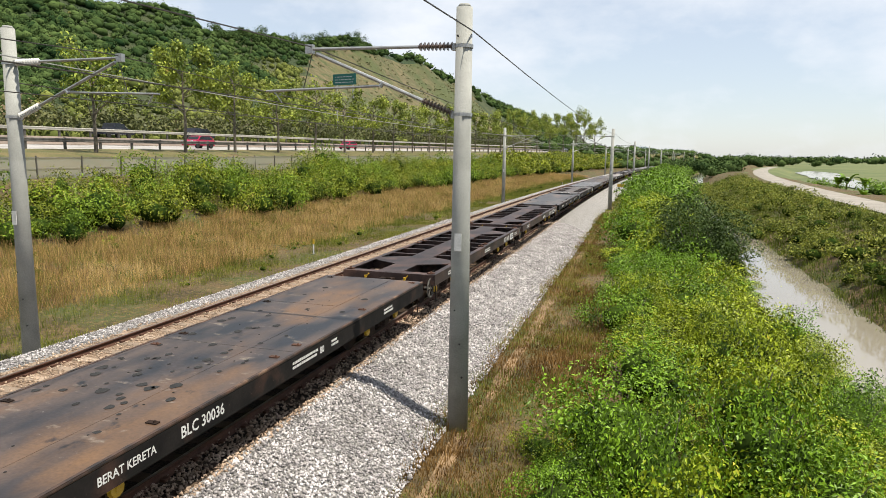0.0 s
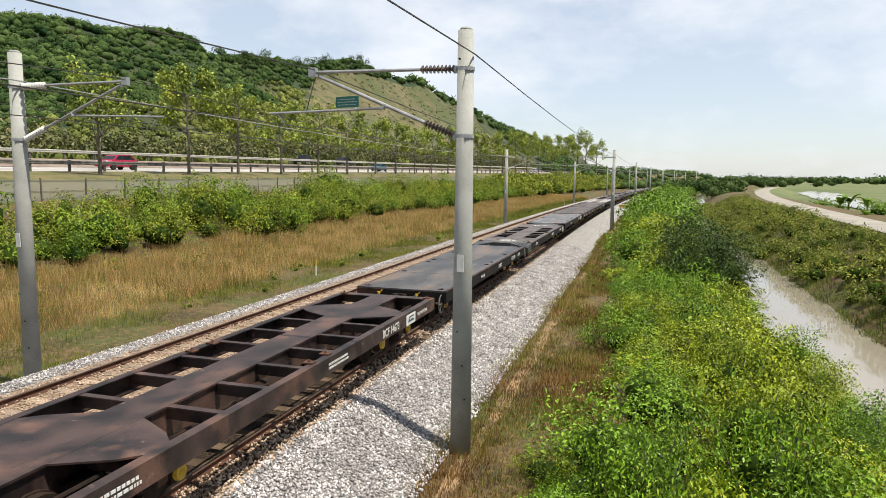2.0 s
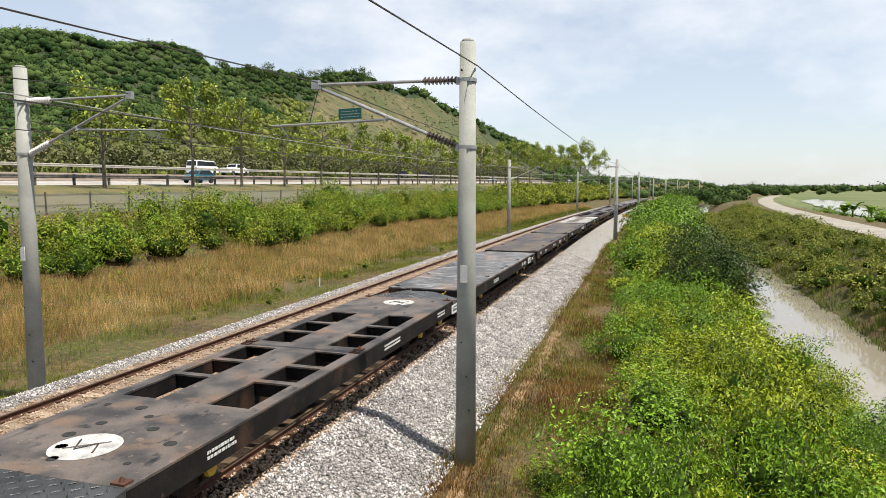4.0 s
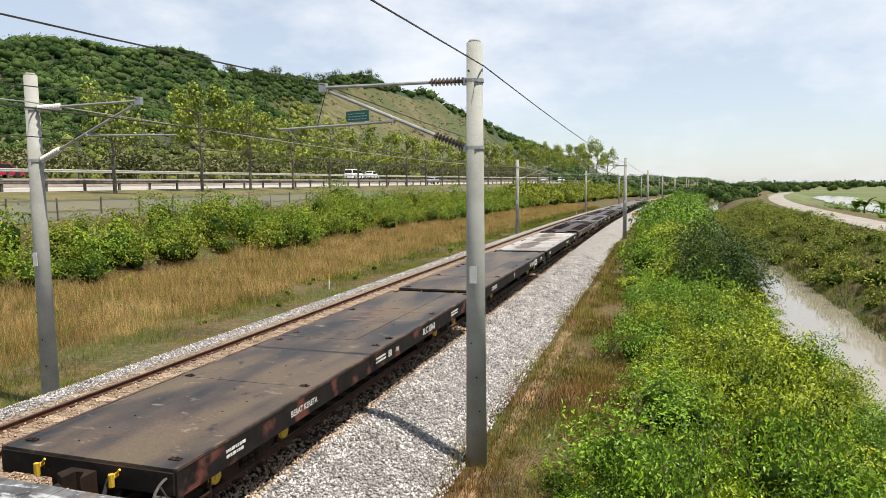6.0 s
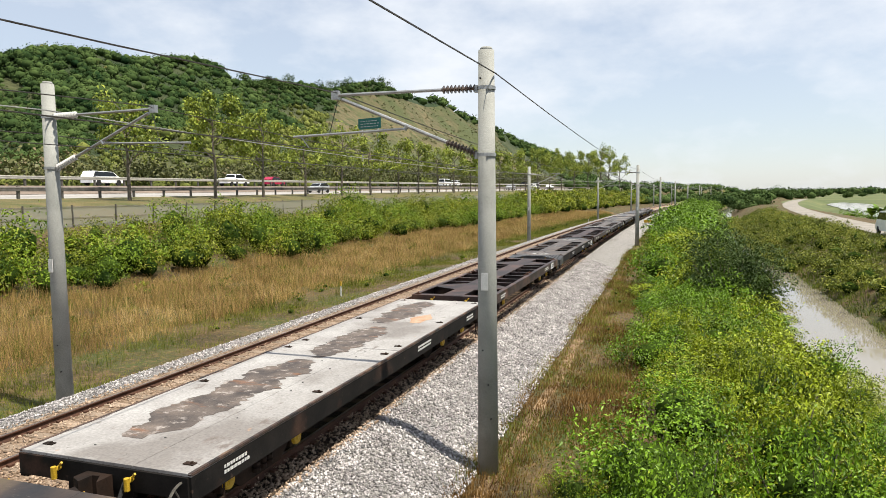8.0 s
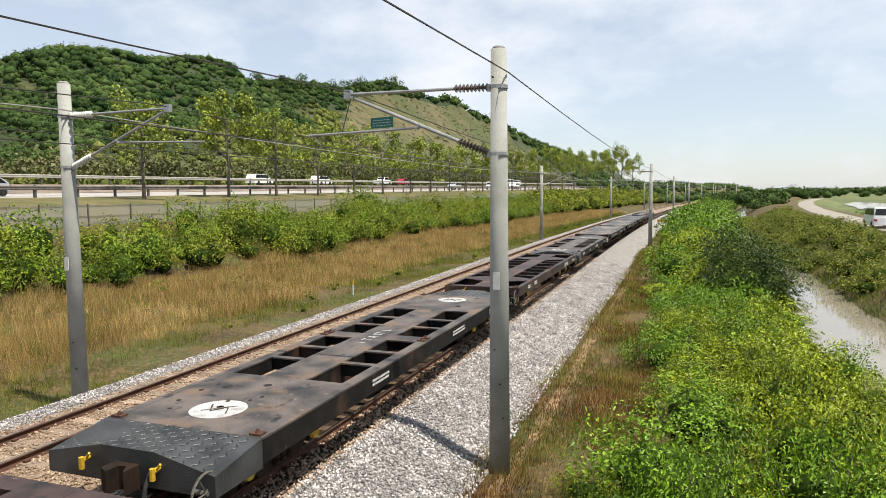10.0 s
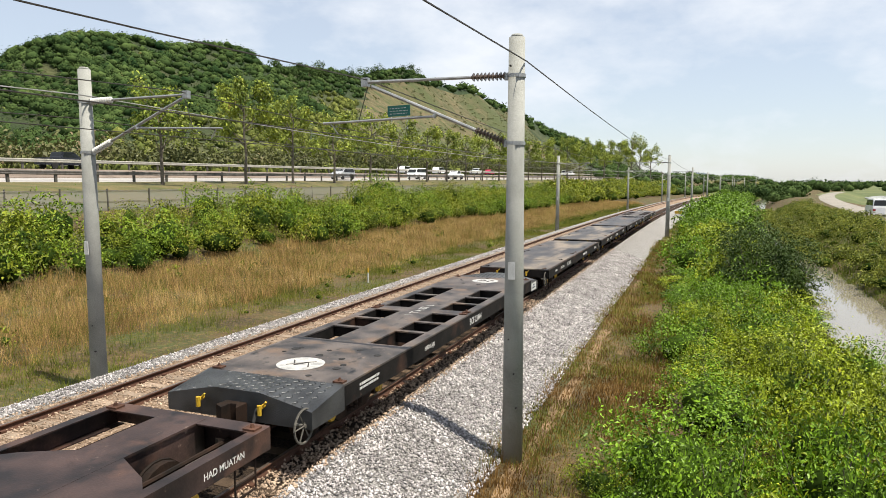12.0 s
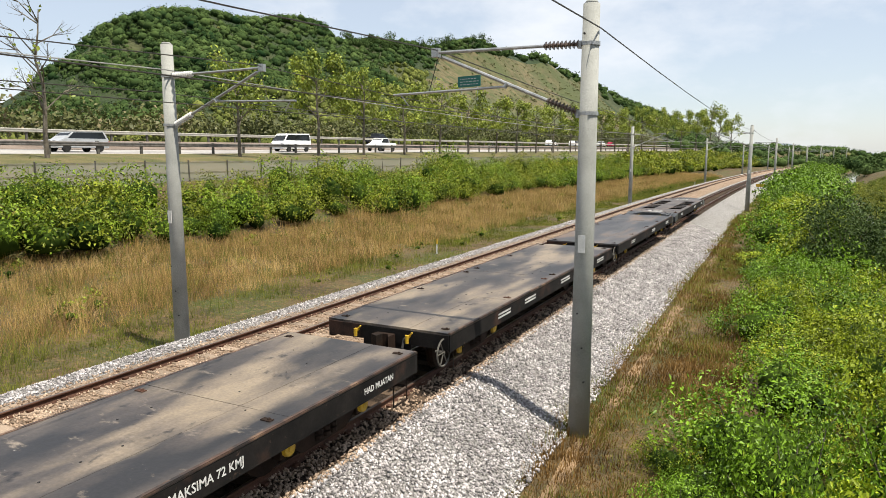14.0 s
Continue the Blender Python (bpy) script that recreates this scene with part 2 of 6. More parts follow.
M_SLOPE = mat("cleared_slope_grass", (0.07, 0.062, 0.028), (0.14, 0.11, 0.058), 0.06, 0.7, 0.95, 0, 1.0, 0.5, c=(0.06, 0.07, 0.024), c_scale=0.03, c_mid=0.5, scuffs=(((0.045, 0.06, 0.018), 0.22, 0.55, 0.07, (1, 1, 1)),))
M_FIELD = mat("far_fields", (0.0629, 0.0851, 0.0259), (0.115, 0.126, 0.0481), 0.02, 0.4, 0.95, 0, 0.3, 0.1)
M_ASPH = mat("sun_bleached_concrete_road", (0.22, 0.21, 0.2), (0.34, 0.325, 0.31), 0.25, 3, 0.9)
M_EARTH = mat("bare_median_earth", (0.126, 0.0999, 0.0814), (0.2, 0.159, 0.13), 0.5, 10, 0.95)
M_TRAIL = mat("sandy_track", (0.178, 0.163, 0.141), (0.259, 0.24, 0.211), 0.4, 12, 0.95)
M_DIRT = mat("trodden_dirt", (0.08, 0.052, 0.026), (0.24, 0.16, 0.088), 2.2, 25, 0.95, 0, 0.8, 0.03, width=0.14)
M_STEELW = mat("weathered_guardrail", (0.244, 0.244, 0.237), (0.355, 0.351, 0.34), 2, 30, 0.55, 0.4, 0.05)
M_CREAM = mat("cream_guardrail", (0.311, 0.296, 0.259), (0.414, 0.4, 0.355), 2, 30, 0.6, 0.1, 0.05)
M_GUARD = mat("grimy_guardrail", (0.0962, 0.0888, 0.0814), (0.185, 0.17, 0.155), 2, 30, 0.6, 0.3, 0.05)
M_POST = mat("dark_fence_post", (0.0592, 0.0555, 0.0481), (0.111, 0.104, 0.0888), 3, 30, 0.85)
M_BARK = mat("grey_bark", (0.074, 0.0629, 0.0481), (0.163, 0.141, 0.111), 4, 20, 0.9, 0, 0.6, 0.03)
M_SIGN = mat("green_sign", (0.0074, 0.0888, 0.074), (0.0111, 0.111, 0.0888), 3, 30, 0.5)
# Shrub leaves: near-black dark ends put the shade of leaf gaps into the colour
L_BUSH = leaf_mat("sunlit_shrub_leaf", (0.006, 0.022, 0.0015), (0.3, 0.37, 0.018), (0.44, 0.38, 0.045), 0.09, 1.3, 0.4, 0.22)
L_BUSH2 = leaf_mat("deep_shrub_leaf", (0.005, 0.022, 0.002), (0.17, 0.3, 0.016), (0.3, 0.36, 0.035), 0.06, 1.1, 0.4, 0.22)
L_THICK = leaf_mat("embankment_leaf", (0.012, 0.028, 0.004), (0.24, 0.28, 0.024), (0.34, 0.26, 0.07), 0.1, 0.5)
L_FRESH = leaf_mat("fresh_bank_leaf", (0.025, 0.055, 0.006), (0.19, 0.28, 0.022), (0.3, 0.27, 0.06), 0.06, 0.7)
L_OLIVE = leaf_mat("olive_scrub_leaf", (0.03, 0.045, 0.01), (0.24, 0.265, 0.038), (0.32, 0.25, 0.08), 0.1, 0.5)
L_DARK = leaf_mat("dark_tree_leaf", (0.012, 0.027, 0.007), (0.06, 0.095, 0.02), None, 0, 0.6, 0.6)
L_ROAD = leaf_mat("yellowing_tree_leaf", (0.05, 0.085, 0.014), (0.28, 0.33, 0.05), (0.36, 0.27, 0.08), 0.1, 0.5)
L_FOREST = leaf_mat("forest_canopy", (0.014, 0.033, 0.013), (0.07, 0.105, 0.034), (0.15, 0.145, 0.055), 0.03, 0.1, 0.9, 0.0, 0.05)
L_THICKET = leaf_mat("thicket_canopy", (0.055, 0.075, 0.022), (0.18, 0.2, 0.055), (0.25, 0.2, 0.09), 0.1, 0.06, 0.9, 0.0)
L_SCRUB = leaf_mat("hill_foot_scrub", (0.0444, 0.0555, 0.0207), (0.118, 0.122, 0.0444), (0.207, 0.163, 0.0962), 0.14, 0.05)
L_DRY = leaf_mat("dry_grass", (0.18, 0.115, 0.036), (0.6, 0.41, 0.16), (0.66, 0.5, 0.26), 0.2, 0.35, 0.8, 0.1, 0.25)
L_STRAW = leaf_mat("brown_straw", (0.08, 0.044, 0.014), (0.3, 0.18, 0.062), (0.42, 0.3, 0.14), 0.16, 0.9, 0.8, 0.1, 0.25)
L_BANK = leaf_mat("bank_grass_blade", (0.0444, 0.0703, 0.0104), (0.163, 0.2, 0.0333), (0.266, 0.222, 0.0814), 0.12, 0.4, 0.8)
L_BROWN = leaf_mat("brown_seed_grass", (0.14, 0.08, 0.036), (0.36, 0.22, 0.12), (0.45, 0.33, 0.2), 0.12, 0.3, 0.8, 0.1, 0.25)
L_TURF = leaf_mat("turf_blade", (0.08, 0.1, 0.016), (0.26, 0.27, 0.05), (0.38, 0.31, 0.12), 0.12, 0.5, 0.8, 0.1, 0.3)
# Colour of the shrub cores, darkened to stand for the shade inside
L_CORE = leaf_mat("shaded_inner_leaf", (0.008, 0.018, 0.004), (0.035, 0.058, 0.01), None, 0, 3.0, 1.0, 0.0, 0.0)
M_EDGE = mat("rust_worn_edge", (0.022, 0.018, 0.017), (0.085, 0.05, 0.036), 4, 40, 0.6, 0.1, 0.3, 0.006, width=0.12, c=(0.16, 0.1, 0.065), c_scale=2.5, c_mid=0.64)
L_GRASS = leaf_mat("green_grass", (0.055, 0.08, 0.012), (0.2, 0.215, 0.04), (0.36, 0.29, 0.11), 0.14, 0.4, 0.8, 0.1, 0.25)

water = bpy.data.materials.new("muddy_canal_water")
water.use_nodes = True
_n, _l = water.node_tree.nodes, water.node_tree.links
_p = _n["Principled BSDF"]
_p.inputs["Base Color"].default_value = (0.2, 0.18, 0.145, 1)
_p.inputs["Roughness"].default_value = 0.06
_b, _z, _c = _n.new("ShaderNodeBump"), _n.new("ShaderNodeTexNoise"), _n.new("ShaderNodeTexCoord")
_z.inputs["Scale"].default_value = 1.3
_b.inputs["Strength"].default_value, _b.inputs["Distance"].default_value = 0.015, 0.03
_l.new(_c.outputs["Object"], _z.inputs["Vector"])
_l.new(_z.outputs["Fac"], _b.inputs["Height"])
_l.new(_b.outputs["Normal"], _p.inputs["Normal"])


def glossy(name, colour, rough=0.25, metal=0.0):
    return mat(name, colour, tuple(v * 1.15 for v in colour), 2, 40, rough, metal, 0)


M_GLASS = glossy("dark_car_glass", (0.0111, 0.0133, 0.0148), 0.08)
M_TYRE = mat("tyre_rubber", (0.0111, 0.0111, 0.0111), (0.0222, 0.0222, 0.0222), 5, 40, 0.85)


# ---- mesh helpers ----
def box(bm, x0, x1, y0, y1, z0, z1):
    v = [bm.verts.new(p) for p in ((x0, y0, z0), (x1, y0, z0), (x1, y1, z0), (x0, y1, z0), (x0, y0, z1), (x1, y0, z1), (x1, y1, z1), (x0, y1, z1))]
    for f in ((3, 2, 1, 0), (4, 5, 6, 7), (0, 1, 5, 4), (1, 2, 6, 5), (2, 3, 7, 6), (3, 0, 4, 7)):
        bm.faces.new([v[i] for i in f])


def prism(bm, outline, z0, z1):
    """An upright prism over a closed outline of (x, y), counter-clockwise."""
    lo, hi = [bm.verts.new((x, y, z0)) for x, y in outline], [bm.verts.new((x, y, z1)) for x, y in outline]
    bm.faces.new(hi)
    bm.faces.new(lo[::-1])
    for i in range(len(lo)):
        j = (i + 1) % len(lo)
        bm.faces.new((lo[i], lo[j], hi[j], hi[i]))


def rod(bm, a, b, r0, r1=None, sides=8):
    """A round bar from a to b."""
    a, b = Vector(a), Vector(b)
    r1 = r0 if r1 is None else r1
    q = (b - a).to_track_quat("Z", "Y")
    rings = []
    for p, r in ((a, r0), (b, r1)):
        rings.append([bm.verts.new(p + q @ Vector((r * math.cos(k * math.tau / sides), r * math.sin(k * math.tau / sides), 0))) for k in range(sides)])
    for k in range(sides):
        j = (k + 1) % sides
        bm.faces.new((rings[0][k], rings[0][j], rings[1][j], rings[1][k]))
    bm.faces.new(rings[0][::-1])
    bm.faces.new(rings[1])


def ring(bm, centre, axis, radius, r, n=18):
    """A hoop of round bar."""
    q = Vector(axis).to_track_quat("Z", "Y")
    pts = [Vector(centre) + q @ Vector((radius * math.cos(k * math.tau / n), radius * math.sin(k * math.tau / n), 0)) for k in range(n)]
    for k in range(n):
        rod(bm, pts[k], pts[(k + 1) % n], r, sides=5)


def finish(name, bm, material, smooth=False):
    me = bpy.data.meshes.new(name)
    bm.normal_update()
    bm.to_mesh(me)
    bm.free()
    for m in material if isinstance(material, (list, tuple)) else [material]:
        me.materials.append(m)
    if smooth:
        me.shade_smooth()
    return me


def part(name, bm, material, parent, label="", smooth=False):
    ob = new(name, bm if isinstance(bm, bpy.types.Mesh) else finish(name, bm, material, smooth))
    ob.parent = parent
    return tagged(ob, label)


def thing(name, label, category, group="", kind="", at=None):
    ob = new(name)
    ob.empty_display_size = 0.2
    if at is not None:
        ob.matrix_basis = at
    return tagged(ob, label, category, group, kind)


def np_mesh(name, verts, faces, material):
    """A mesh from arrays: verts (n, 3), faces (m, k)."""
    verts, faces = np.asarray(verts, np.float32), np.asarray(faces, np.int32)
    me = bpy.data.meshes.new(name)
    me.vertices.add(len(verts))
    me.vertices.foreach_set("co", verts.ravel())
    k = faces.shape[1]
    me.loops.add(faces.size)
    me.loops.foreach_set("vertex_index", faces.ravel())
    me.polygons.add(len(faces))
    me.polygons.foreach_set("loop_start", np.arange(len(faces), dtype=np.int32) * k)
    me.update(calc_edges=True)
    me.materials.append(material)
    return me


rng = np.random.default_rng(7)


def leaf_quads(centres, out, length, width, droop=0.2):
    """A pointed leaf of four corners at each centre, facing roughly along out."""
    n = len(centres)
    nrm = out + rng.normal(0, 0.55, (n, 3))
    nrm[:, 2] += 0.35
    nrm /= np.linalg.norm(nrm, axis=1)[:, None] + 1e-9
    t = np.cross(nrm, rng.normal(0, 1, (n, 3)))
    t /= np.linalg.norm(t, axis=1)[:, None] + 1e-9
    s = np.cross(nrm, t)
    ln = (length * rng.uniform(0.6, 1.35, n))[:, None]
    wd = (width * rng.uniform(0.7, 1.3, n))[:, None]
    a = centres - t * ln * 0.5
    b = centres + s * wd * 0.5 + nrm * wd * 0.15
    c = centres + t * ln * 0.5 - np.array([0, 0, 1.0]) * ln * droop
    d = centres - s * wd * 0.5 + nrm * wd * 0.15
    v = np.stack([a, b, c, d], 1).reshape(-1, 3)
    return v, np.arange(4 * n).reshape(-1, 4)


def bend(y):
    """How far the line of the railway has curved to the right at y."""
    return max(0.0, y - 45.0) ** 2 / 4000.0


def bend_np(y):
    return np.maximum(0.0, y - 45.0) ** 2 / 4000.0


def heading(y):
    return -math.degrees(math.atan(max(0.0, y - 45.0) / 2000.0))


FAR_TRACK, NEAR_TRACK = -10.67, -6.47
STATIONS = [-340, -180, -90, -45, -25, -10, 0, 5, 10, 15, 20, 30, 40, 50, 60, 75, 90, 105, 120, 140, 160, 185, 210, 240, 280, 330, 400, 500, 650]


def ribbon(name, profile, material, stations=STATIONS, lift=None):
    """A surface swept along the line: profile is a list of (u, z) from left to right."""
    vs, fs = [], []
    k = len(profile)
    for y in stations:
        for u, z in profile:
            vs.append((u + bend(y), y, z + (lift(u, y) if lift else 0)))
    for i in range(len(stations) - 1):
        for j in range(k - 1):
            fs.append((i * k + j, i * k + j + 1, (i + 1) * k + j + 1, (i + 1) * k + j))
    return np_mesh(name, vs, fs, material)


# ---- ground ----
def ground_z(u, y=0.0):
    """Height of the ground at u metres to the right of the line."""
    prof = ((-75, 5.2), (-68.5, 5.35), (-57, 5.25), (-56, 4.6), (-55, 4.4), (-46, 4.05), (-45, 4.05), (-40, 3.7), (-34, 2.4), (-29, 0.5), (-25, -0.35), (-20, -0.6),
            (-14.2, -0.65), (-13.4, -0.62), (-3.2, -0.72), (-2.0, -0.8), (1.0, -1.1), (3.6, -1.5), (5.0, -2.1), (5.7, -2.7), (7.5, -3.2), (9.2, -2.7), (10.2, -2.1), (13.0, -0.4), (15.5, 0.35), (24, 0.4), (27, -1.0), (40, -1.2))
    if u <= prof[0][0]:
        return prof[0][1]
    for (a, za), (b, zb) in zip(prof, prof[1:]):
        if u <= b:
            return za + (zb - za) * (u - a) / (b - a)
    return prof[-1][1]


def rise(u, y):
    """The road bank climbs slowly with distance."""
    w = min(1.0, max(0.0, (-u - 25) / 15))
    return w * max(0.0, y - 40) * 0.006 if y < 400 else w * 2.16


US = [-68.5, -57, -56, -55, -46, -45, -42, -40, -37, -34, -31.5, -29, -27, -25, -22, -20, -17, -14.2, -13.4, -8, -3.2, -2.6, -2, -0.5, 1, 2.4, 3.6, 4.4, 5, 5.7, 6.4, 7.5, 8.4, 9.2, 10.2, 11.5, 13, 14, 15.5, 24, 25.5, 27, 40]
ground_st = sorted(set(STATIONS) | set(range(0, 120, 3)))


def rough_lift(u, y):
    soft = 0.0 if (-57 < u < -44 or -14 < u < -2.5 or 15 < u < 25) else 0.16
    return rise(u, y) + soft * noise.noise((u * 0.33, y * 0.33, 1.7))


ground = new("ground", ribbon("ground", [(u, ground_z(u)) for u in US], M_GROUND, ground_st, rough_lift))
tagged(ground, "uneven grassy ground beside the railway and canal", "ground", kind="structure")
plain = new("ground_plain", np_mesh("ground_plain", [(30, -200, -1.05), (4500, -200, -1.05), (4500, 4800, -1.05), (-900, 4800, -1.05), (-900, 640, -1.05), (30, 640, -1.05)], [(0, 1, 2, 5), (5, 2, 3, 4)], M_FIELD))
tagged(plain, "flat green fields reaching the horizon", "ground", kind="structure")


# ---- hill ----
HILL_U0 = -75.0


def ridge(y):
    """Height of the crest above the plain, along the line."""
    pts = ((-150, 6.0), (85, 7.0), (104, 6.0), (116, 14.8), (123, 19.8), (134, 31.3), (151, 45.4), (168, 50.1), (195, 51.4), (224, 57.2), (235, 57.7), (249, 52.2), (278, 55.6), (322, 58.6), (404, 72.1), (475, 71.7), (525, 78.1), (587, 71.5), (706, 71.4), (813, 65.4), (996, 64.0), (1205, 61.0), (1739, 63.0), (2000, 0.0))
    for (a, za), (b, zb) in zip(pts, pts[1:]):
        if y <= b:
            f = min(1, max(0, (y - a) / (b - a)))
            return za + (zb - za) * f * f * (3 - 2 * f)
    return 0.0


def hill_z(u, y):
    """Height of the hill at u metres from the line (u is negative)."""
    d = HILL_U0 - u
    if d <= 0:
        return 5.0
    top = ridge(y)
    f = min(1.0, d / 110.0)
    s = 0.3 * f + 0.7 * f * f
    back = max(0.0, (d - 112) / 60.0)
    z = 5.0 + (top - 5.0) * s * max(0.0, 1 - back * back)
    return z + s * 1.6 * noise.noise((u * 0.02, y * 0.02, 3.1)) + s * 1.2 * noise.noise((u * 0.08, y * 0.08, 5.1))


def cleared(u, y):
    """True on the part of the slope that has been cleared of trees."""
    d = HILL_U0 - u
    n = 10 * noise.noise((u * 0.03, y * 0.03, 9.0))
    return 235 + n < y < 640 + n and 12 + n < d < 104 + n * 0.5 - max(0, (330 - y)) * 0.45


hv, hf, hm = [], [], []
hu = [HILL_U0 + 7 - 7 * i for i in range(44)]
hy = [-150 + 14 * j for j in range(60)] + [690 + 40 * j for j in range(32)]
for y in hy:
    for u in hu:
        hv.append((u + bend(min(y, 200)), y, hill_z(u, y) + (rise(-80, y) if y < 400 else 2.16)))
for j in range(len(hy) - 1):
    for i in range(len(hu) - 1):
        a = j * len(hu) + i
        hf.append((a + 1, a, a + len(hu), a + len(hu) + 1))
        hm.append(1 if cleared(hu[i] - 3, hy[j] + 7) else 0)
hill_me = np_mesh("hill", hv, hf, M_HILL)
hill_me.materials.append(M_SLOPE)
hill_me.polygons.foreach_set("material_index", np.array(hm, np.int32))
hill_me.shade_smooth()
hill = tagged(new("hill", hill_me), "wooded hill with a cleared grassy slope behind the road", "hill", kind="structure")


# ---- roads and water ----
# Sheet added over the ground, coloured as the shade between the shrubs
M_GAPS = mat("shrub_gap_shade", (0.012, 0.014, 0.005), (0.035, 0.03, 0.011), 0.8, 14, 0.95, 0, 0.5, 0.05, spec=0.0)
gap_us = sorted({-0.2, 5.0} | {u for u in US if -0.2 < u < 5.0})
gap_sheet = new("shrub_shade_sheet", ribbon("shrub_shade_sheet", [(u, ground_z(u)) for u in gap_us], M_GAPS, ground_st, lambda u, y: rough_lift(u, y) + 0.03))
tagged(gap_sheet, "dark sheet under the shrubs that paints in the shade of their gaps", "ground", kind="structure")
road = new("road", ribbon("road", [(-55.0, 4.5), (-46.2, 4.14)], M_ASPH, STATIONS, rise))
tagged(road, "sun-bleached near carriageway of the highway", "road", kind="structure")
road2 = new("road_far", ribbon("road_far", [(-68.5, 5.38), (-57.6, 5.34)], M_ASPH, STATIONS, rise))
tagged(road2, "far carriageway of the highway on a raised bank", "road", kind="structure")
median = new("median_bank", ribbon("median_bank", [(-57.6, 5.33), (-56.9, 5.3), (-55.9, 4.75), (-55.0, 4.51)], M_EARTH, STATIONS, lambda u, y: rise(u, y) + 0.02))
tagged(median, "bare reddish earth bank between the carriageways", "bank", kind="structure")
verge = new("verge", ribbon("verge", [(-45.9, 4.13), (-44.5, 4.05), (-40.2, 3.76), (-37, 3.1), (-34.6, 2.56)], M_VERGE, STATIONS, lambda u, y: rise(u, y) + 0.03))
tagged(verge, "mown yellow-green grass verge below the highway", "verge", kind="structure")
canal = new("water_canal", ribbon("water_canal", [(5.0, -2.5), (9.9, -2.5)], water, STATIONS))
tagged(canal, "muddy still canal water reflecting the sky", "water", kind="structure")


def trail_x(y):
    return 18.4 + 0.00042 * max(0, y - 55) ** 2 + 0.02 * max(0, y - 55)


ts = list(range(-62, 130, 6)) + list(range(130, 330, 12))
tv, tf = [], []
for y in ts:
    w = 1.9 + 0.2 * noise.noise((y * 0.1, 0, 0))
    tv += [(trail_x(y) - w, y, 0.43), (trail_x(y), y, 0.5), (trail_x(y) + w, y, 0.43)]
for i in range(len(ts) - 1):
    a = 3 * i
    tf += [(a, a + 1, a + 4, a + 3), (a + 1, a + 2, a + 5, a + 4)]
trail = tagged(new("road_canalside", np_mesh("road_canalside", tv, tf, M_TRAIL)), "pale sandy service road along the canal bank", "road", kind="structure")
bank_v, bank_f = [], []
bs = list(range(150, 340, 10))
for y in bs:
    c, k = trail_x(y), min(1.0, (y - 150) / 40.0)
    bank_v += [(c - 8, y, -1.2), (c - 4, y, -1.2 + 1.58 * k), (c + 4, y, -1.2 + 1.58 * k), (c + 9, y, -1.2)]
for i in range(len(bs) - 1):
    for k in range(3):
        bank_f.append((4 * i + k, 4 * i + k + 1, 4 * i + k + 5, 4 * i + k + 4))
tagged(new("ground_bank", np_mesh("ground_bank", bank_v, bank_f, M_FIELD)), "low grassy bank under the service road", "bank", kind="structure")
pond_v, pond_f = [], []
for k in range(21):
    f = k / 20
    w = (2.5 + 5.5 * f + 1.2 * noise.noise((k * 0.5, 2.0, 0))) * min(1.0, 4 * f + 0.15, 5 * (1 - f) + 0.1)
    pond_v += [(35 + 31 * f - w, 122 + 190 * f, -0.85), (35 + 31 * f + w, 122 + 190 * f, -0.85)]
for k in range(20):
    pond_f.append((2 * k, 2 * k + 1, 2 * k + 3, 2 * k + 2))
pond = new("water_pond", np_mesh("water_pond", pond_v, pond_f, water))
tagged(pond, "pale pond beyond the service road", "water", kind="structure")
pv, pf = [], []
ps = [4 + 0.6 * i for i in range(120)]
for y in ps:
    c = -2.82 + 0.12 * noise.noise((y * 0.25, 3.0, 0))
    w = 0.13 + 0.08 * noise.noise((y * 0.6, 7.0, 0))
    for k in (-1, 0, 1):
        pv.append((c + k * w + 0.05 * noise.noise((y * 1.7, k * 3.0, 5)) + bend(y), y, ground_z(c + k * w) + 0.012))
for i in range(len(ps) - 1):
    for k in (0, 1):
        pf.append((3 * i + k, 3 * i + k + 1, 3 * i + k + 4, 3 * i + k + 3))
dirt = new("pavement_footpath", np_mesh("pavement_footpath", pv, pf, M_DIRT))
tagged(dirt, "narrow trodden dirt path beside the ballast", "path", kind="structure")

# ---- railway ----
BED = [(-13.7, -0.64), (-12.55, -0.2), (-11.75, -0.13), (-9.6, -0.13), (-9.0, -0.16), (-8.0, -0.16), (-7.55, -0.13), (-5.4, -0.13), (-4.75, -0.17), (-3.3, -0.70)]
bed = ribbon("ballast_bed", BED, M_BALLAST, STATIONS)
bed.materials.append(M_BALLASTB)
# near-track strip takes the bed colour darkened for the wagons' shade
bed.materials.append(M_BED_SHADE)
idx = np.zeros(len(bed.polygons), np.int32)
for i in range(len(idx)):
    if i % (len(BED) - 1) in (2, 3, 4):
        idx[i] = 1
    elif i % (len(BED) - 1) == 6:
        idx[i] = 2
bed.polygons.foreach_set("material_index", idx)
tagged(new("ballast_bed", bed), "pale crushed granite ballast under two tracks", "ballast", kind="structure")


def bed_z(u):
    for (a, za), (b, zb) in zip(BED, BED[1:]):
        if a <= u <= b:
            return za + (zb - za) * (u - a) / (b - a)
    return -0.7


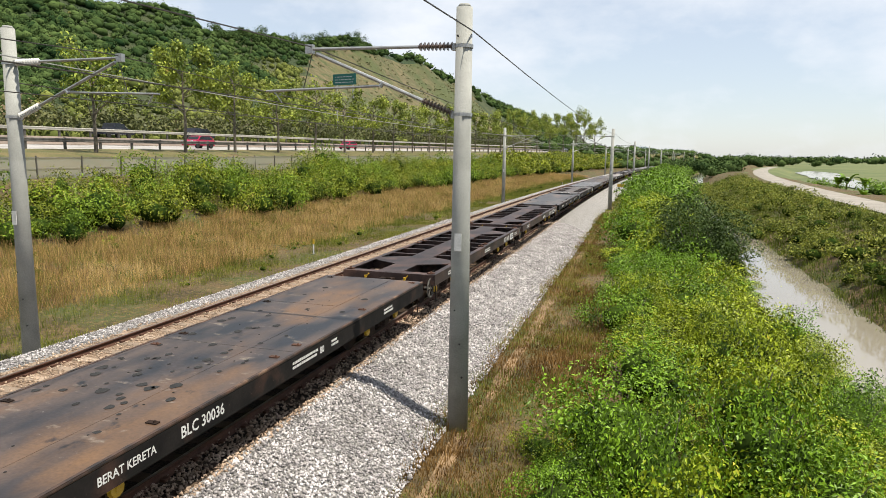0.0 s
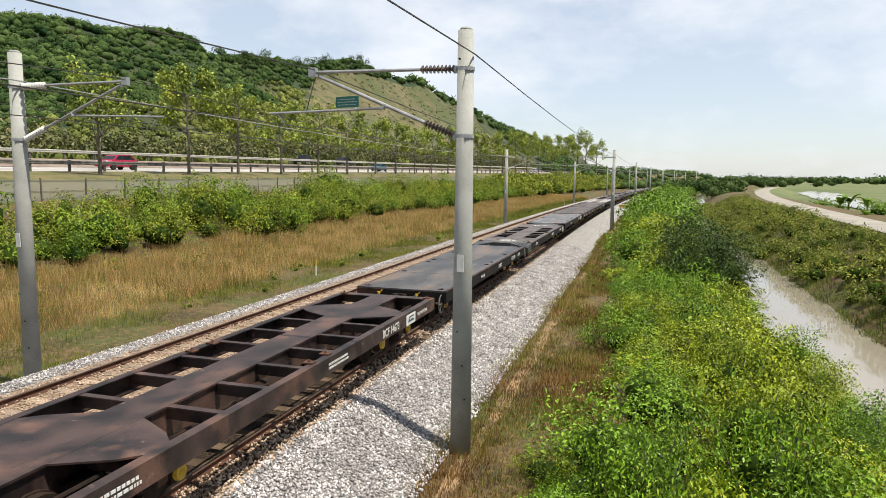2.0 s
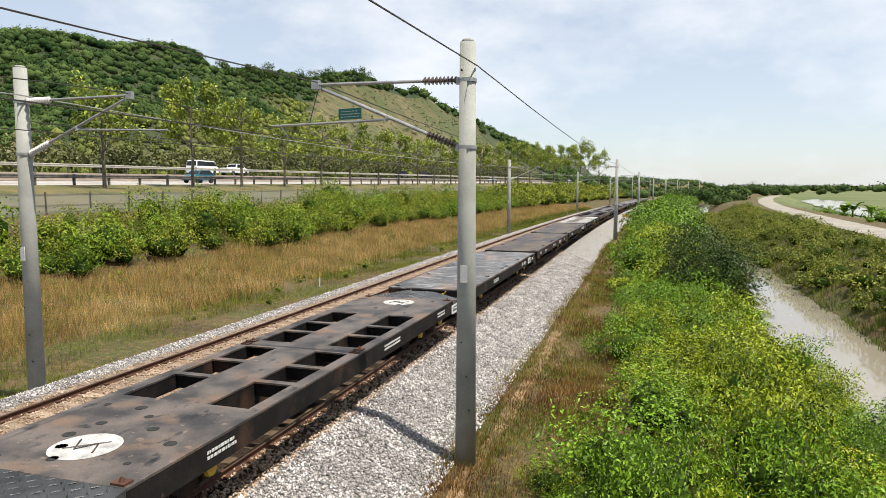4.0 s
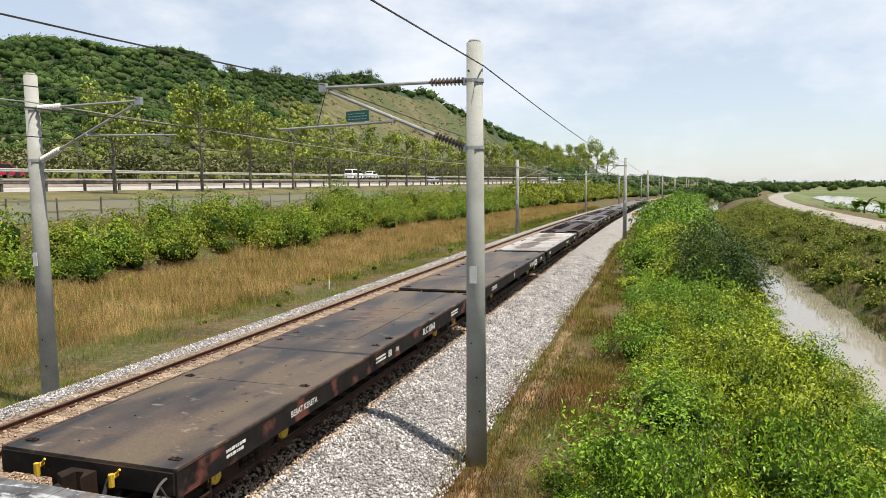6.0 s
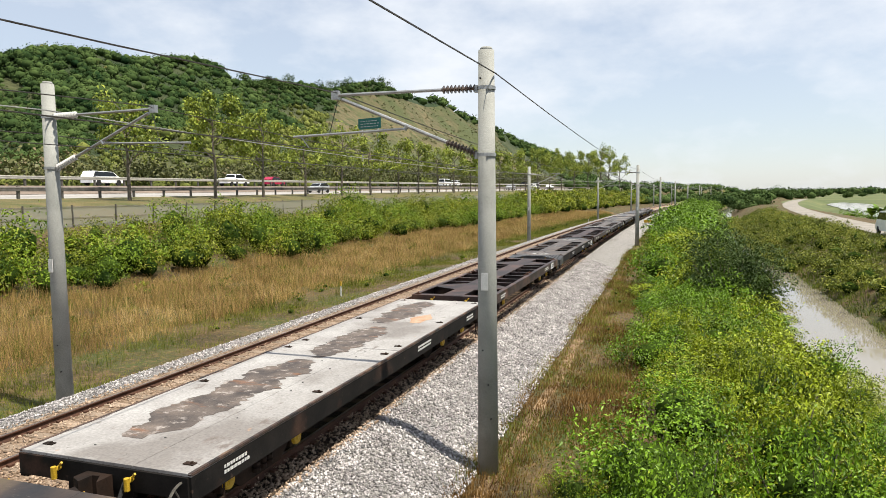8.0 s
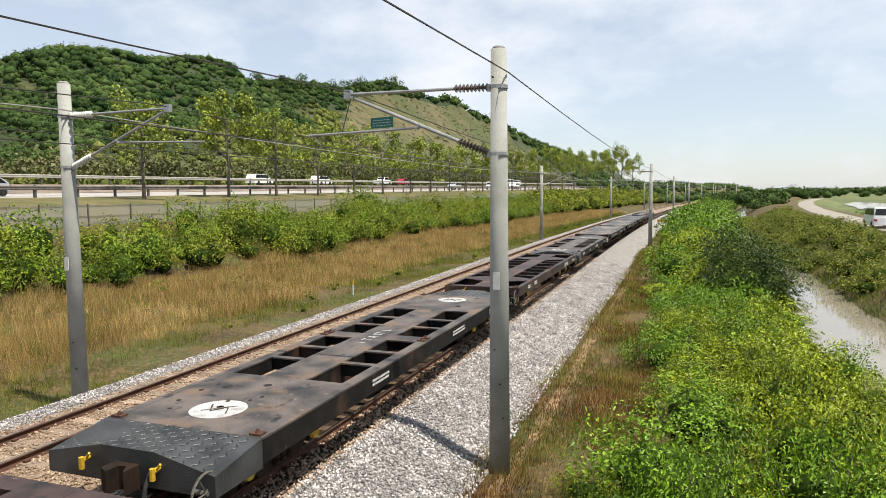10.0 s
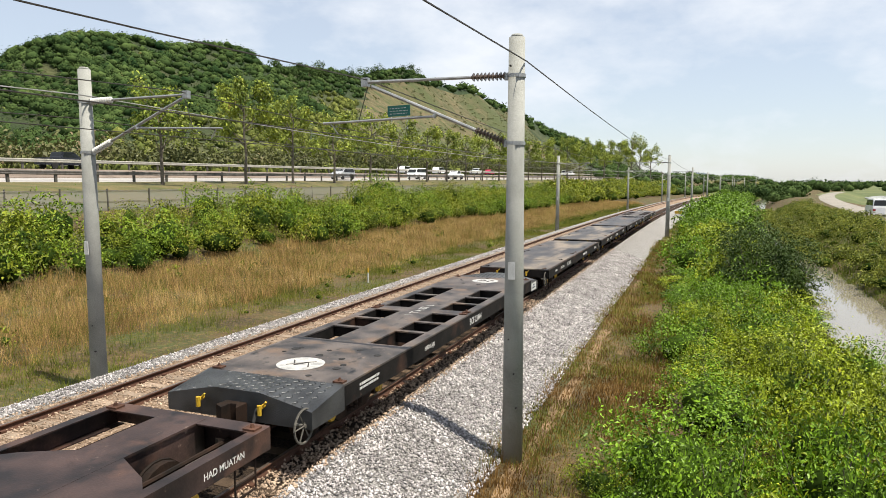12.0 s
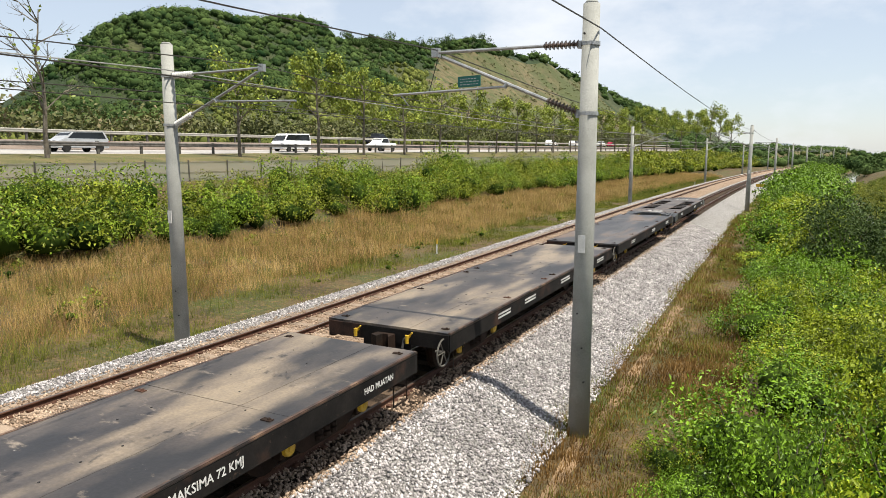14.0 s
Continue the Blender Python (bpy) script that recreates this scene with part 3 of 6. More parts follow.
def stones(name, u0, u1, y0, y1, count, material, label):
    """Loose crushed stones lying on the bed."""
    u, y = rng.uniform(u0, u1, count), y0 + (y1 - y0) * rng.uniform(0, 1, count) ** 1.7
    c = np.stack([u + bend_np(y), y, np.array([bed_z(v) for v in u]) + 0.012], 1)
    base = np.array([(1, 0, 0), (-1, 0, 0), (0, 1, 0), (0, -1, 0), (0, 0, 1), (0, 0, -1)], float)
    size = rng.uniform(0.013, 0.034, count)[:, None, None]
    v = base[None] * size * rng.uniform(0.45, 1.5, (count, 6, 1)) + rng.normal(0, 0.007, (count, 6, 3))
    ang = rng.uniform(0, math.tau, count)
    ca, sa = np.cos(ang)[:, None], np.sin(ang)[:, None]
    x2, y2 = v[:, :, 0] * ca - v[:, :, 1] * sa, v[:, :, 0] * sa + v[:, :, 1] * ca
    tilt = rng.uniform(-0.7, 0.7, count)[:, None]
    z2 = v[:, :, 2] * np.cos(tilt) + x2 * np.sin(tilt)
    x2 = x2 * np.cos(tilt) - v[:, :, 2] * np.sin(tilt)
    v = np.stack([x2, y2, z2], 2) + c[:, None]
    f = np.array([(0, 2, 4), (2, 1, 4), (1, 3, 4), (3, 0, 4), (2, 0, 5), (1, 2, 5), (3, 1, 5), (0, 3, 5)])
    f = (np.arange(count)[:, None, None] * 6 + f[None]).reshape(-1, 3)
    return tagged(new(name, np_mesh(name, v.reshape(-1, 3), f, material)), label, "ballast", kind="stuff")


def rail_mesh(u, name):
    prof = [(-0.065, -0.14), (0.065, -0.14), (0.065, -0.125), (0.012, -0.10), (0.012, -0.04), (0.034, -0.03), (0.034, -0.004), (0.026, 0.0), (-0.026, 0.0), (-0.034, -0.004), (-0.034, -0.03), (-0.012, -0.04), (-0.012, -0.10), (-0.065, -0.125)]
    k, vs, fs, ms = len(prof), [], [], []
    for y in STATIONS:
        for a, z in prof:
            vs.append((u + a + bend(y), y, z))
    for i in range(len(STATIONS) - 1):
        for j in range(k):
            fs.append((i * k + j, i * k + (j + 1) % k, (i + 1) * k + (j + 1) % k, (i + 1) * k + j))
            ms.append(1 if j in (7,) else 0)
    me = np_mesh(name, vs, fs, M_RAIL)
    me.materials.append(M_RAILTOP)
    me.polygons.foreach_set("material_index", np.array(ms, np.int32))
    return me


def sleeper_mesh(material):
    bm = bmesh.new()
    box(bm, -1.07, 1.07, -0.12, 0.12, -0.2, -0.122)
    for s in (-1, 1):
        box(bm, s * 0.5335 - 0.2, s * 0.5335 + 0.2, -0.11, 0.11, -0.125, -0.112)
    return finish("sleeper", bm, material)


def clip_mesh():
    bm = bmesh.new()
    for s in (-1, 1):
        for q in (-1, 1):
            box(bm, s * 0.5335 + q * 0.1 - 0.035, s * 0.5335 + q * 0.1 + 0.035, -0.05, 0.05, -0.125, -0.075)
    return finish("rail_clip", bm, M_RAIL)


def railway_track(centre, label, first):
    tr = thing("railway_track", label, "track", kind="structure")
    for s in (-0.5335, 0.5335):
        part("rail", rail_mesh(centre + s, "rail"), None, tr)
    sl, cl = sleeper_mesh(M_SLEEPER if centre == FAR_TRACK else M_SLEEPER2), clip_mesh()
    for i in range(150):
        y = first + 0.62 * i
        for nm, me in (("sleeper", sl), ("rail_clip", cl)):
            o = part(nm, me, None, tr)
            o.matrix_basis = pose(centre + bend(y), y, 0, 0, 0, heading(y) + rng.normal(0, 0.4))
    return tr


railway_track(FAR_TRACK, "rusty metre-gauge rails on dusty concrete sleepers, empty line", 4.0)
railway_track(NEAR_TRACK, "rusty metre-gauge rails on concrete sleepers under the train", 2.0)


# ---- masts and wires ----
def tube_path(bm, pts, r, sides=5):
    """One continuous tube through the points."""
    pts = [Vector(p) for p in pts]
    prev = None
    for i, p in enumerate(pts):
        d = (pts[min(i + 1, len(pts) - 1)] - pts[max(i - 1, 0)]).normalized()
        q = d.to_track_quat("Z", "Y")
        row = [bm.verts.new(p + q @ Vector((r * math.cos(k * math.tau / sides), r * math.sin(k * math.tau / sides), 0))) for k in range(sides)]
        if prev:
            for k in range(sides):
                j = (k + 1) % sides
                bm.faces.new((prev[k], prev[j], row[j], row[k]))
        else:
            bm.faces.new(row[::-1])
        prev = row
    bm.faces.new(prev)


def insulator(bm, a, b, r, n):
    """A row of ribbed discs between a and b."""
    a, b = Vector(a), Vector(b)
    rod(bm, a, b, r * 0.4, sides=8)
    d = (b - a).normalized()
    for i in range(n):
        c = a + (b - a) * ((i + 0.5) / n)
        rod(bm, c - d * 0.012, c + d * 0.012, r, r * 0.7, sides=10)


def mast(x, y, side, height, fine=True):
    """A spun concrete mast with a cantilever; side is +1 when the arm reaches to the right."""
    z0 = -0.72 if side < 0 else -0.5
    th = thing("overhead_line_mast", "grey spun-concrete mast with a tubular cantilever arm" if side > 0 else "weathered spun-concrete mast with ribbed insulators on its arm", "mast", "masts along the railway", at=pose(x, y, 0, 0, 0, heading(y)))
    bm = bmesh.new()
    segs = 18 if fine else 10
    rod(bm, (0, 0, z0), (0, 0, height - 0.02), 0.185, 0.135, segs)
    rod(bm, (0, 0, height - 0.02), (0, 0, height + 0.03), 0.12, 0.09, segs)
    part("pole", bm, M_CONC, th, smooth=True)
    if fine:
        for k, z in enumerate((0.3, 0.9, 1.5, height - 0.25, height - 0.5)):
            bm = bmesh.new()
            rod(bm, (0.1 * math.cos(k), -0.1, z), (0.1 * math.cos(k), -0.175, z), 0.016, sides=6)
            part("bolt_hole", bm, M_TYRE, th)
        bm = bmesh.new()
        box(bm, -0.06, 0.06, -0.187, -0.172, 2.55, 2.85)
        part("mast_plate", bm, M_PAINT, th, "small white plate")
    s = side
    reach = 2.85
    for z in (5.98, 4.86):
        bm = bmesh.new()
        rod(bm, (0, 0, z - 0.03), (0, 0, z + 0.03), 0.158 if z > 5.5 else 0.163, sides=16)
        box(bm, s * 0.17 - 0.035, s * 0.17 + 0.035, -0.035, 0.035, z - 0.06, z + 0.06)
        part("bracket", bm, M_GALV, th)
    bm = bmesh.new()
    rod(bm, (s * 0.8, 0, 6.0), (s * reach, 0, 6.02), 0.028)
    box(bm, s * reach - 0.07, s * reach + 0.07, -0.05, 0.05, 5.94, 6.1)
    part("top_tube", bm, M_GALV, th, smooth=False)
    bm = bmesh.new()
    insulator(bm, (s * 0.18, 0, 5.99), (s * 0.8, 0, 6.0), 0.075, 9)
    part("insulator", bm, M_INSW if s > 0 else M_INS, th, smooth=False)
    bm = bmesh.new()
    insulator(bm, (s * 0.18, 0, 4.88), (s * 0.72, 0, 5.1), 0.07, 9)
    part("insulator", bm, M_INSW if s > 0 else M_INS, th, smooth=False)
    bm = bmesh.new()
    rod(bm, (s * 0.72, 0, 5.1), (s * 2.72, 0, 5.94), 0.033)
    part("diagonal_tube", bm, M_GALV, th)
    bm = bmesh.new()
    rod(bm, (s * 1.5, 0, 5.36), (s * 3.75, 0, 5.30), 0.022)
    rod(bm, (s * 1.45, 0, 5.42), (s * 1.5, 0, 5.34), 0.04)
    rod(bm, (s * 3.6, 0, 5.30), (s * 3.45, 0.02, 5.1), 0.012)
    part("registration_arm", bm, M_GALV, th)
    bm = bmesh.new()
    rod(bm, (s * 3.0, 0, 5.31), (s * 2.8, 0, 5.95), 0.008, sides=5)
    part("stay_wire", bm, M_WIRE, th)
    return th


MAST_Y = [11.2 + 52.6 * i for i in range(-1, 8)]
for i, y in enumerate(MAST_Y):
    mast(-3.0 + bend(y), y, -1, 6.63, i < 3)
    mast(-13.05 + bend(y), y + 0.25, 1, 6.72, i < 3)


def span_wire(name, u, z, sag, r, label, cat):
    """A wire hung from mast to mast along the line, one object for its whole length."""
    bm = bmesh.new()
    pts = []
    for a, b in zip(MAST_Y, MAST_Y[1:]):
        n = 10
        for k in range(n):
            f = k / n
            y = a + (b - a) * f
            pts.append((u + bend(a) + (bend(b) - bend(a)) * f, y, z - sag * 4 * f * (1 - f)))
    tube_path(bm, pts, r)
    ob = new(name, finish(name, bm, M_STEELW if "pale" in label else M_WIRE))
    return tagged(ob, label, cat)


for c in (NEAR_TRACK - 0.03, FAR_TRACK + 0.75):
    span_wire("contact_wire", c, 5.1, 0.0, 0.009, "taut copper contact wire above the track", "wire")
    span_wire("catenary_wire", (-5.8 if c > -8 else -10.2), 6.06, 0.55, 0.0105, "sagging catenary wire hung from the cantilevers", "wire")
    uu = -5.8 if c > -8 else -10.2
    for a, b in zip(MAST_Y[:5], MAST_Y[1:6]):
        for k in range(1, 6):
            f = k / 6
            y = a + (b - a) * f
            q = bend(a) + (bend(b) - bend(a)) * f
            bm = bmesh.new()
            rod(bm, (uu + q, y, 6.06 - 0.55 * 4 * f * (1 - f)), (c + q, y, 5.1), 0.006, sides=5)
            tagged(new("dropper_wire", finish("dropper_wire", bm, M_WIRE)), "thin dropper wire between catenary and contact wire", "wire", "droppers")
span_wire("earth_wire", -2.84, 6.22, 0.32, 0.0115, "dark earth wire clamped to the masts", "wire")
span_wire("feeder_wire", -12.86, 6.1, 0.35, 0.014, "pale feeder wire strung along the far masts", "wire")
span_wire("earth_wire", -13.25, 5.62, 0.3, 0.011, "dark earth wire strung along the far masts", "wire")


# ---- wagons ----
def text_mesh(text, size, material):
    cu = bpy.data.curves.new("lettering", "FONT")
    cu.body, cu.size, cu.extrude, cu.resolution_u = text, size, 0.001, 2
    cu.align_x, cu.align_y = "CENTER", "CENTER"
    cu.offset = 0.004 * size / 0.3
    ob = bpy.data.objects.new("lettering", cu)
    me = bpy.data.meshes.new_from_object(ob)
    bpy.data.objects.remove(ob)
    me.materials.append(material)
    return me


def side_text(wagon, text, y, z, size, x=1.325):
    o = part("lettering", text_mesh(text, size, M_PAINT), None, wagon, "white painted lettering")
    o.matrix_basis = pose(x, y, z, 90, 0, 90) @ Matrix.Diagonal((0.92, 1, 1, 1))
    return o


def bars(wagon, y, z, rows, width, x=1.325):
    """Unreadable small writing."""
    bm = bmesh.new()
    for i in range(rows):
        y0 = y - width / 2
        while y0 < y + width / 2 - 0.02:
            w = random.uniform(0.02, 0.07)
            box(bm, x - 0.002, x + 0.003, y0, y0 + w, z - i * 0.07 - 0.02, z - i * 0.07 + 0.02)
            y0 += w + 0.018
    tagged(part("lettering", bm, M_PAINT, wagon, "small worn white lettering"), kind="stuff")


def wheelset_mesh():
    bm = bmesh.new()
    rod(bm, (-0.75, 0, 0), (0.75, 0, 0), 0.065, sides=10)
    for s in (-1, 1):
        rod(bm, (s * 0.47, 0, 0), (s * 0.50, 0, 0), 0.455, 0.45, 20)
        rod(bm, (s * 0.50, 0, 0), (s * 0.60, 0, 0), 0.432, 0.43, 20)
        rod(bm, (s * 0.60, 0, 0), (s * 0.64, 0, 0), 0.12, 0.1, 12)
    return finish("wheelset", bm, M_UNDER)


def bogie_side_mesh():
    bm = bmesh.new()
    prof = [(-1.15, 0.52), (-1.15, 0.68), (-0.55, 0.78), (0.55, 0.78), (1.15, 0.68), (1.15, 0.52), (0.75, 0.42), (0.5, 0.22), (-0.5, 0.22), (-0.75, 0.42)]
    lo = [bm.verts.new((-0.06, y, z)) for y, z in prof]
    hi = [bm.verts.new((0.06, y, z)) for y, z in prof]
    bm.faces.new(lo), bm.faces.new(hi[::-1])
    for i in range(len(prof)):
        j = (i + 1) % len(prof)
        bm.faces.new((lo[j], lo[i], hi[i], hi[j]))
    for y in (-0.16, 0, 0.16):
        for k in range(4):
            rod(bm, (0.08, y, 0.3 + k * 0.085), (0.08, y, 0.36 + k * 0.085), 0.065, sides=8)
    for y in (-0.85, 0.85):
        box(bm, -0.04, 0.11, y - 0.14, y + 0.14, 0.33, 0.6)
    return finish("bogie_side", bm, M_UNDER)


def axle_cap_mesh():
    bm = bmesh.new()
    rod(bm, (0, 0, 0), (0.05, 0, 0), 0.115, 0.10, 14)
    rod(bm, (0.05, 0, 0), (0.065, 0, 0), 0.05, 0.04, 10)
    return finish("axle_cap", bm, M_YELLOW)


WHEEL, BOGIE_SIDE, CAP = wheelset_mesh(), bogie_side_mesh(), axle_cap_mesh()
wheelsets = []


def coupler_mesh():
    bm = bmesh.new()
    box(bm, -0.09, 0.09, 0.0, 0.42, 0.66, 0.84)
    prism(bm, [(-0.2, -0.22), (-0.04, -0.30), (-0.02, -0.12), (0.08, -0.1), (0.19, -0.26), (0.2, -0.02), (0.12, 0.1), (-0.16, 0.1)], 0.6, 0.9)
    return finish("coupler", bm, M_UNDER)


def hose_mesh():
    bm = bmesh.new()
    pts = [(0, 0.05, 0.86), (0, -0.08, 0.84), (0.02, -0.18, 0.7), (0.03, -0.24, 0.5), (0.0, -0.36, 0.42)]
    tube_path(bm, pts, 0.026, 7)
    return finish("air_hose", bm, M_TYRE)


def tap_mesh():
    bm = bmesh.new()
    rod(bm, (0, 0.02, 0.9), (0, -0.12, 0.88), 0.03, sides=8)
    rod(bm, (0, -0.06, 0.88), (0.09, -0.08, 0.98), 0.016, sides=6)
    rod(bm, (0, -0.12, 0.93), (0, -0.12, 0.78), 0.035, sides=8)
    return finish("brake_tap", bm, M_YELLOW)


def handwheel_mesh():
    bm = bmesh.new()
    ring(bm, (0, 0, 0), (1, 0, 0), 0.25, 0.018)
    rod(bm, (-0.16, 0, 0), (0.03, 0, 0), 0.03, sides=8)
    for k in range(6):
        a = k * math.tau / 6
        rod(bm, (0, 0, 0), (0, 0.24 * math.cos(a), 0.24 * math.sin(a)), 0.011, sides=5)
    return finish("handwheel", bm, M_POST)


COUPLER, HOSE, TAP, HANDWHEEL = coupler_mesh(), hose_mesh(), tap_mesh(), handwheel_mesh()


def running_gear(w, half, yellow, handwheel=True):
    """Bogies, couplers, brake gear under a wagon whose body is 2 * half long."""
    for e in (-1, 1):
        by = e * (half - 1.95)
        bg = part("bogie", wire_bolster(), None, w)
        bg.matrix_basis = pose(0, by, 0)
        for s in (-1, 1):
            o = part("bogie_side", BOGIE_SIDE, None, bg)
            o.matrix_basis = pose(s * 0.86, 0, 0, 0, 0, 0 if s > 0 else 180)
            for q in (-0.85, 0.85):
                o = part("axle_cap", CAP, None, bg, "yellow axle-box cap" if yellow else "")
                o.matrix_basis = pose(s * 0.97, q, 0.45, 0, 0, 0 if s > 0 else 180)
        for q in (-0.85, 0.85):
            o = part("wheelset", WHEEL, None, bg)
            o.matrix_basis = pose(0, q, 0.43)
            wheelsets.append(o)
        o = part("coupler", COUPLER, None, w)
        o.matrix_basis = pose(0, e * half, 0, 0, 0, 0 if e < 0 else 180)
        o = part("air_hose", HOSE, None, w)
        o.matrix_basis = pose(0.42 * -e, e * half, 0, 0, 0, 0 if e < 0 else 180)
        o = part("brake_tap", TAP, None, w, "yellow brake-pipe tap")
        o.matrix_basis = pose(0.5, e * half, 0, 0, 0, 0 if e < 0 else 180)
        o = part("brake_tap", TAP, None, w, "yellow brake-pipe tap")
        o.matrix_basis = pose(-0.62, e * half, 0, 0, 0, 0 if e < 0 else 180)
    if handwheel:
        o = part("handwheel", HANDWHEEL, None, w, "spoked brake handwheel")
        o.matrix_basis = pose(1.2, -half - 0.02, 0.68)
    bm = bmesh.new()
    rod(bm, (0.35, -0.9, 0.55), (0.35, 0.1, 0.55), 0.17, sides=12)
    rod(bm, (-0.45, 0.5, 0.55), (-0.45, 1.3, 0.55), 0.2, sides=12)
    rod(bm, (-0.05, -3.2, 0.5), (-0.05, 3.2, 0.5), 0.02, sides=6)
    rod(bm, (0.7, -3.4, 0.45), (0.7, 3.4, 0.45), 0.018, sides=6)
    part("brake_gear", bm, M_UNDER, w)


_bolster = []


def wire_bolster():
    if not _bolster:
        bm = bmesh.new()
        box(bm, -0.86, 0.86, -0.17, 0.17, 0.42, 0.66)
        box(bm, -0.3, 0.3, -0.3, 0.3, 0.66, 0.76)
        _bolster.append(finish("bolster", bm, M_UNDER))
    return _bolster[0]


def steps_mesh():
    bm = bmesh.new()
    for y in (-0.2, 0.2):
        rod(bm, (1.26, y, 0.72), (1.26, y, 0.3), 0.014, sides=5)
    rod(bm, (1.26, -0.2, 0.3), (1.26, 0.2, 0.3), 0.016, sides=5)
    rod(bm, (1.26, -0.2, 0.48), (1.26, 0.2, 0.48), 0.016, sides=5)
    return finish("footstep", bm, M_UNDER)


STEP = steps_mesh()
TOP = 1.03


def logo_plate(w, y, z):
    bm = bmesh.new()
    box(bm, 1.322, 1.332, y - 0.31, y + 0.31, z - 0.12, z + 0.12)
    pl = part("plate", bm, M_PAINT, w, "white plate with plain blue-grey shapes")
    bm = bmesh.new()
    prism(bm, [(-0.3, -0.07), (0.3, -0.07), (0.26, -0.02), (-0.16, -0.02), (-0.1, 0.06), (0.3, 0.06), (0.26, 0.1), (-0.16, 0.1)], 0, 0.004)
    box(bm, -0.02, 0.05, -0.06, 0.0, 0, 0.0042)
    box(bm, 0.1, 0.17, -0.06, 0.0, 0, 0.0042)
    o = part("plate_mark", bm, M_SIGNBLUE, pl)
    o.matrix_basis = pose(1.333, y, z, 90, 0, 90) @ Matrix.Diagonal((0.7, 0.75, 1, 1))


M_SIGNBLUE = mat("plate_mark_paint", (0.0296, 0.0518, 0.0666), (0.0444, 0.074, 0.0962), 6, 40, 0.6)


def flat_wagon(deck, label, texts, half=6.2, sill=M_BLACK, red=False, yellow=False, plate=None):
    w = thing("flat_wagon", label, "wagon", "wagons of the container train")
    n = 4
    for i in range(n):
        y0, y1 = -half + 2 * half * i / n, -half + 2 * half * (i + 1) / n
        for x0, x1 in ((-1.32, 0.48), (0.48, 1.32)):
            bm = bmesh.new()
            box(bm, x0 + 0.003, x1 - 0.003, y0 + 0.003, y1 - 0.003, TOP - 0.035, TOP + random.uniform(-0.004, 0.004))
            part("deck_plate", bm, M_DECK[deck], w)
    for s in (-1, 1):
        bm = bmesh.new()
        box(bm, s * 1.32 - 0.028 if s > 0 else -1.32, s * 1.32 if s > 0 else -1.292, -half, half, TOP - 0.32, TOP - 0.037)
        box(bm, min(s * 1.2, s * 1.32), max(s * 1.2, s * 1.32), -half, half, TOP - 0.345, TOP - 0.322)
        part("side_sill", bm, M_SILLRED if red else sill, w, "black side sill with red oxide patches" if red else "black side sill with white lettering")
    for s in (-1, 1):
        bm = bmesh.new()
        box(bm, min(s * 1.262, s * 1.326), max(s * 1.262, s * 1.326), -half, half, TOP - 0.03, TOP + 0.007)
        bmesh.ops.bevel(bm, geom=bm.edges[:], offset=0.009, segments=2, affect="EDGES")
        part("edge_strip", bm, M_EDGE, w, "rust-worn rounded deck edge")
    for e in (-1, 1):
        bm = bmesh.new()
        box(bm, -1.29, 1.29, e * half - 0.03, e * half + 0.03, TOP - 0.3, TOP - 0.038)
        box(bm, -0.5, 0.5, e * half - 0.025, e * half + 0.025, TOP - 0.45, TOP - 0.301)
        part("headstock", bm, M_BLACK, w)
    bm = bmesh.new()
    box(bm, -0.22, 0.22, -half + 0.05, half - 0.05, 0.66, TOP - 0.04)
    for k in range(9):
        y = -half + 0.8 + k * (2 * half - 1.6) / 8
        box(bm, -1.28, 1.28, y - 0.06, y + 0.06, 0.74, TOP - 0.04)
    part("underframe", bm, M_UNDER, w)
    for s in (-1, 1):
        for y in (-half + 0.25, -half + 3.3, -0.35, 0.35, half - 3.3, half - 0.25):
            bm = bmesh.new()
            box(bm, s * 1.1 - 0.075, s * 1.1 + 0.075, y - 0.04, y + 0.04, TOP + 0.001, TOP + 0.014)
            rod(bm, (s * 1.1 + 0.03, y, TOP + 0.014), (s * 1.1 + 0.03, y, TOP + 0.035), 0.025, 0.018, 6)
            part("container_lock", bm, M_UNDER if random.random() < 0.8 else M_RAIL, w)
    bm = bmesh.new()
    for k in range(26):
        x, y = random.choice((-0.5, 0.15, 0.62)) + random.uniform(-0.05, 0.05), -half + 0.4 + k * (2 * half - 0.8) / 25
        rod(bm, (x, y, TOP + 0.001), (x, y, TOP + 0.006), 0.016, sides=6)
    part("deck_rivets", bm, M_TYRE, w)
    for y in (-half + 0.45, half - 0.45):
        o = part("footstep", STEP, None, w)
        o.matrix_basis = pose(0, y, 0)
    if deck == "rust":
        bm = bmesh.new()
        for k in range(70):
            y = random.gauss(-0.8, 2.0)
            x, r = random.uniform(-1.1, 0.9), random.uniform(0.025, 0.085)
            pts = [(x + r * math.cos(q) * random.uniform(0.7, 1.2), y + 1.3 * r * math.sin(q) * random.uniform(0.7, 1.2)) for q in (0, 0.8, 1.6, 2.4, 3.2, 4.0, 4.8, 5.6)]
            if abs(y) < half - 0.2:
                prism(bm, pts, TOP + 0.0045, TOP + 0.0055)
        tagged(part("oil_stain", bm, M_TYRE, w, "scattered dark oil stains"), kind="stuff")
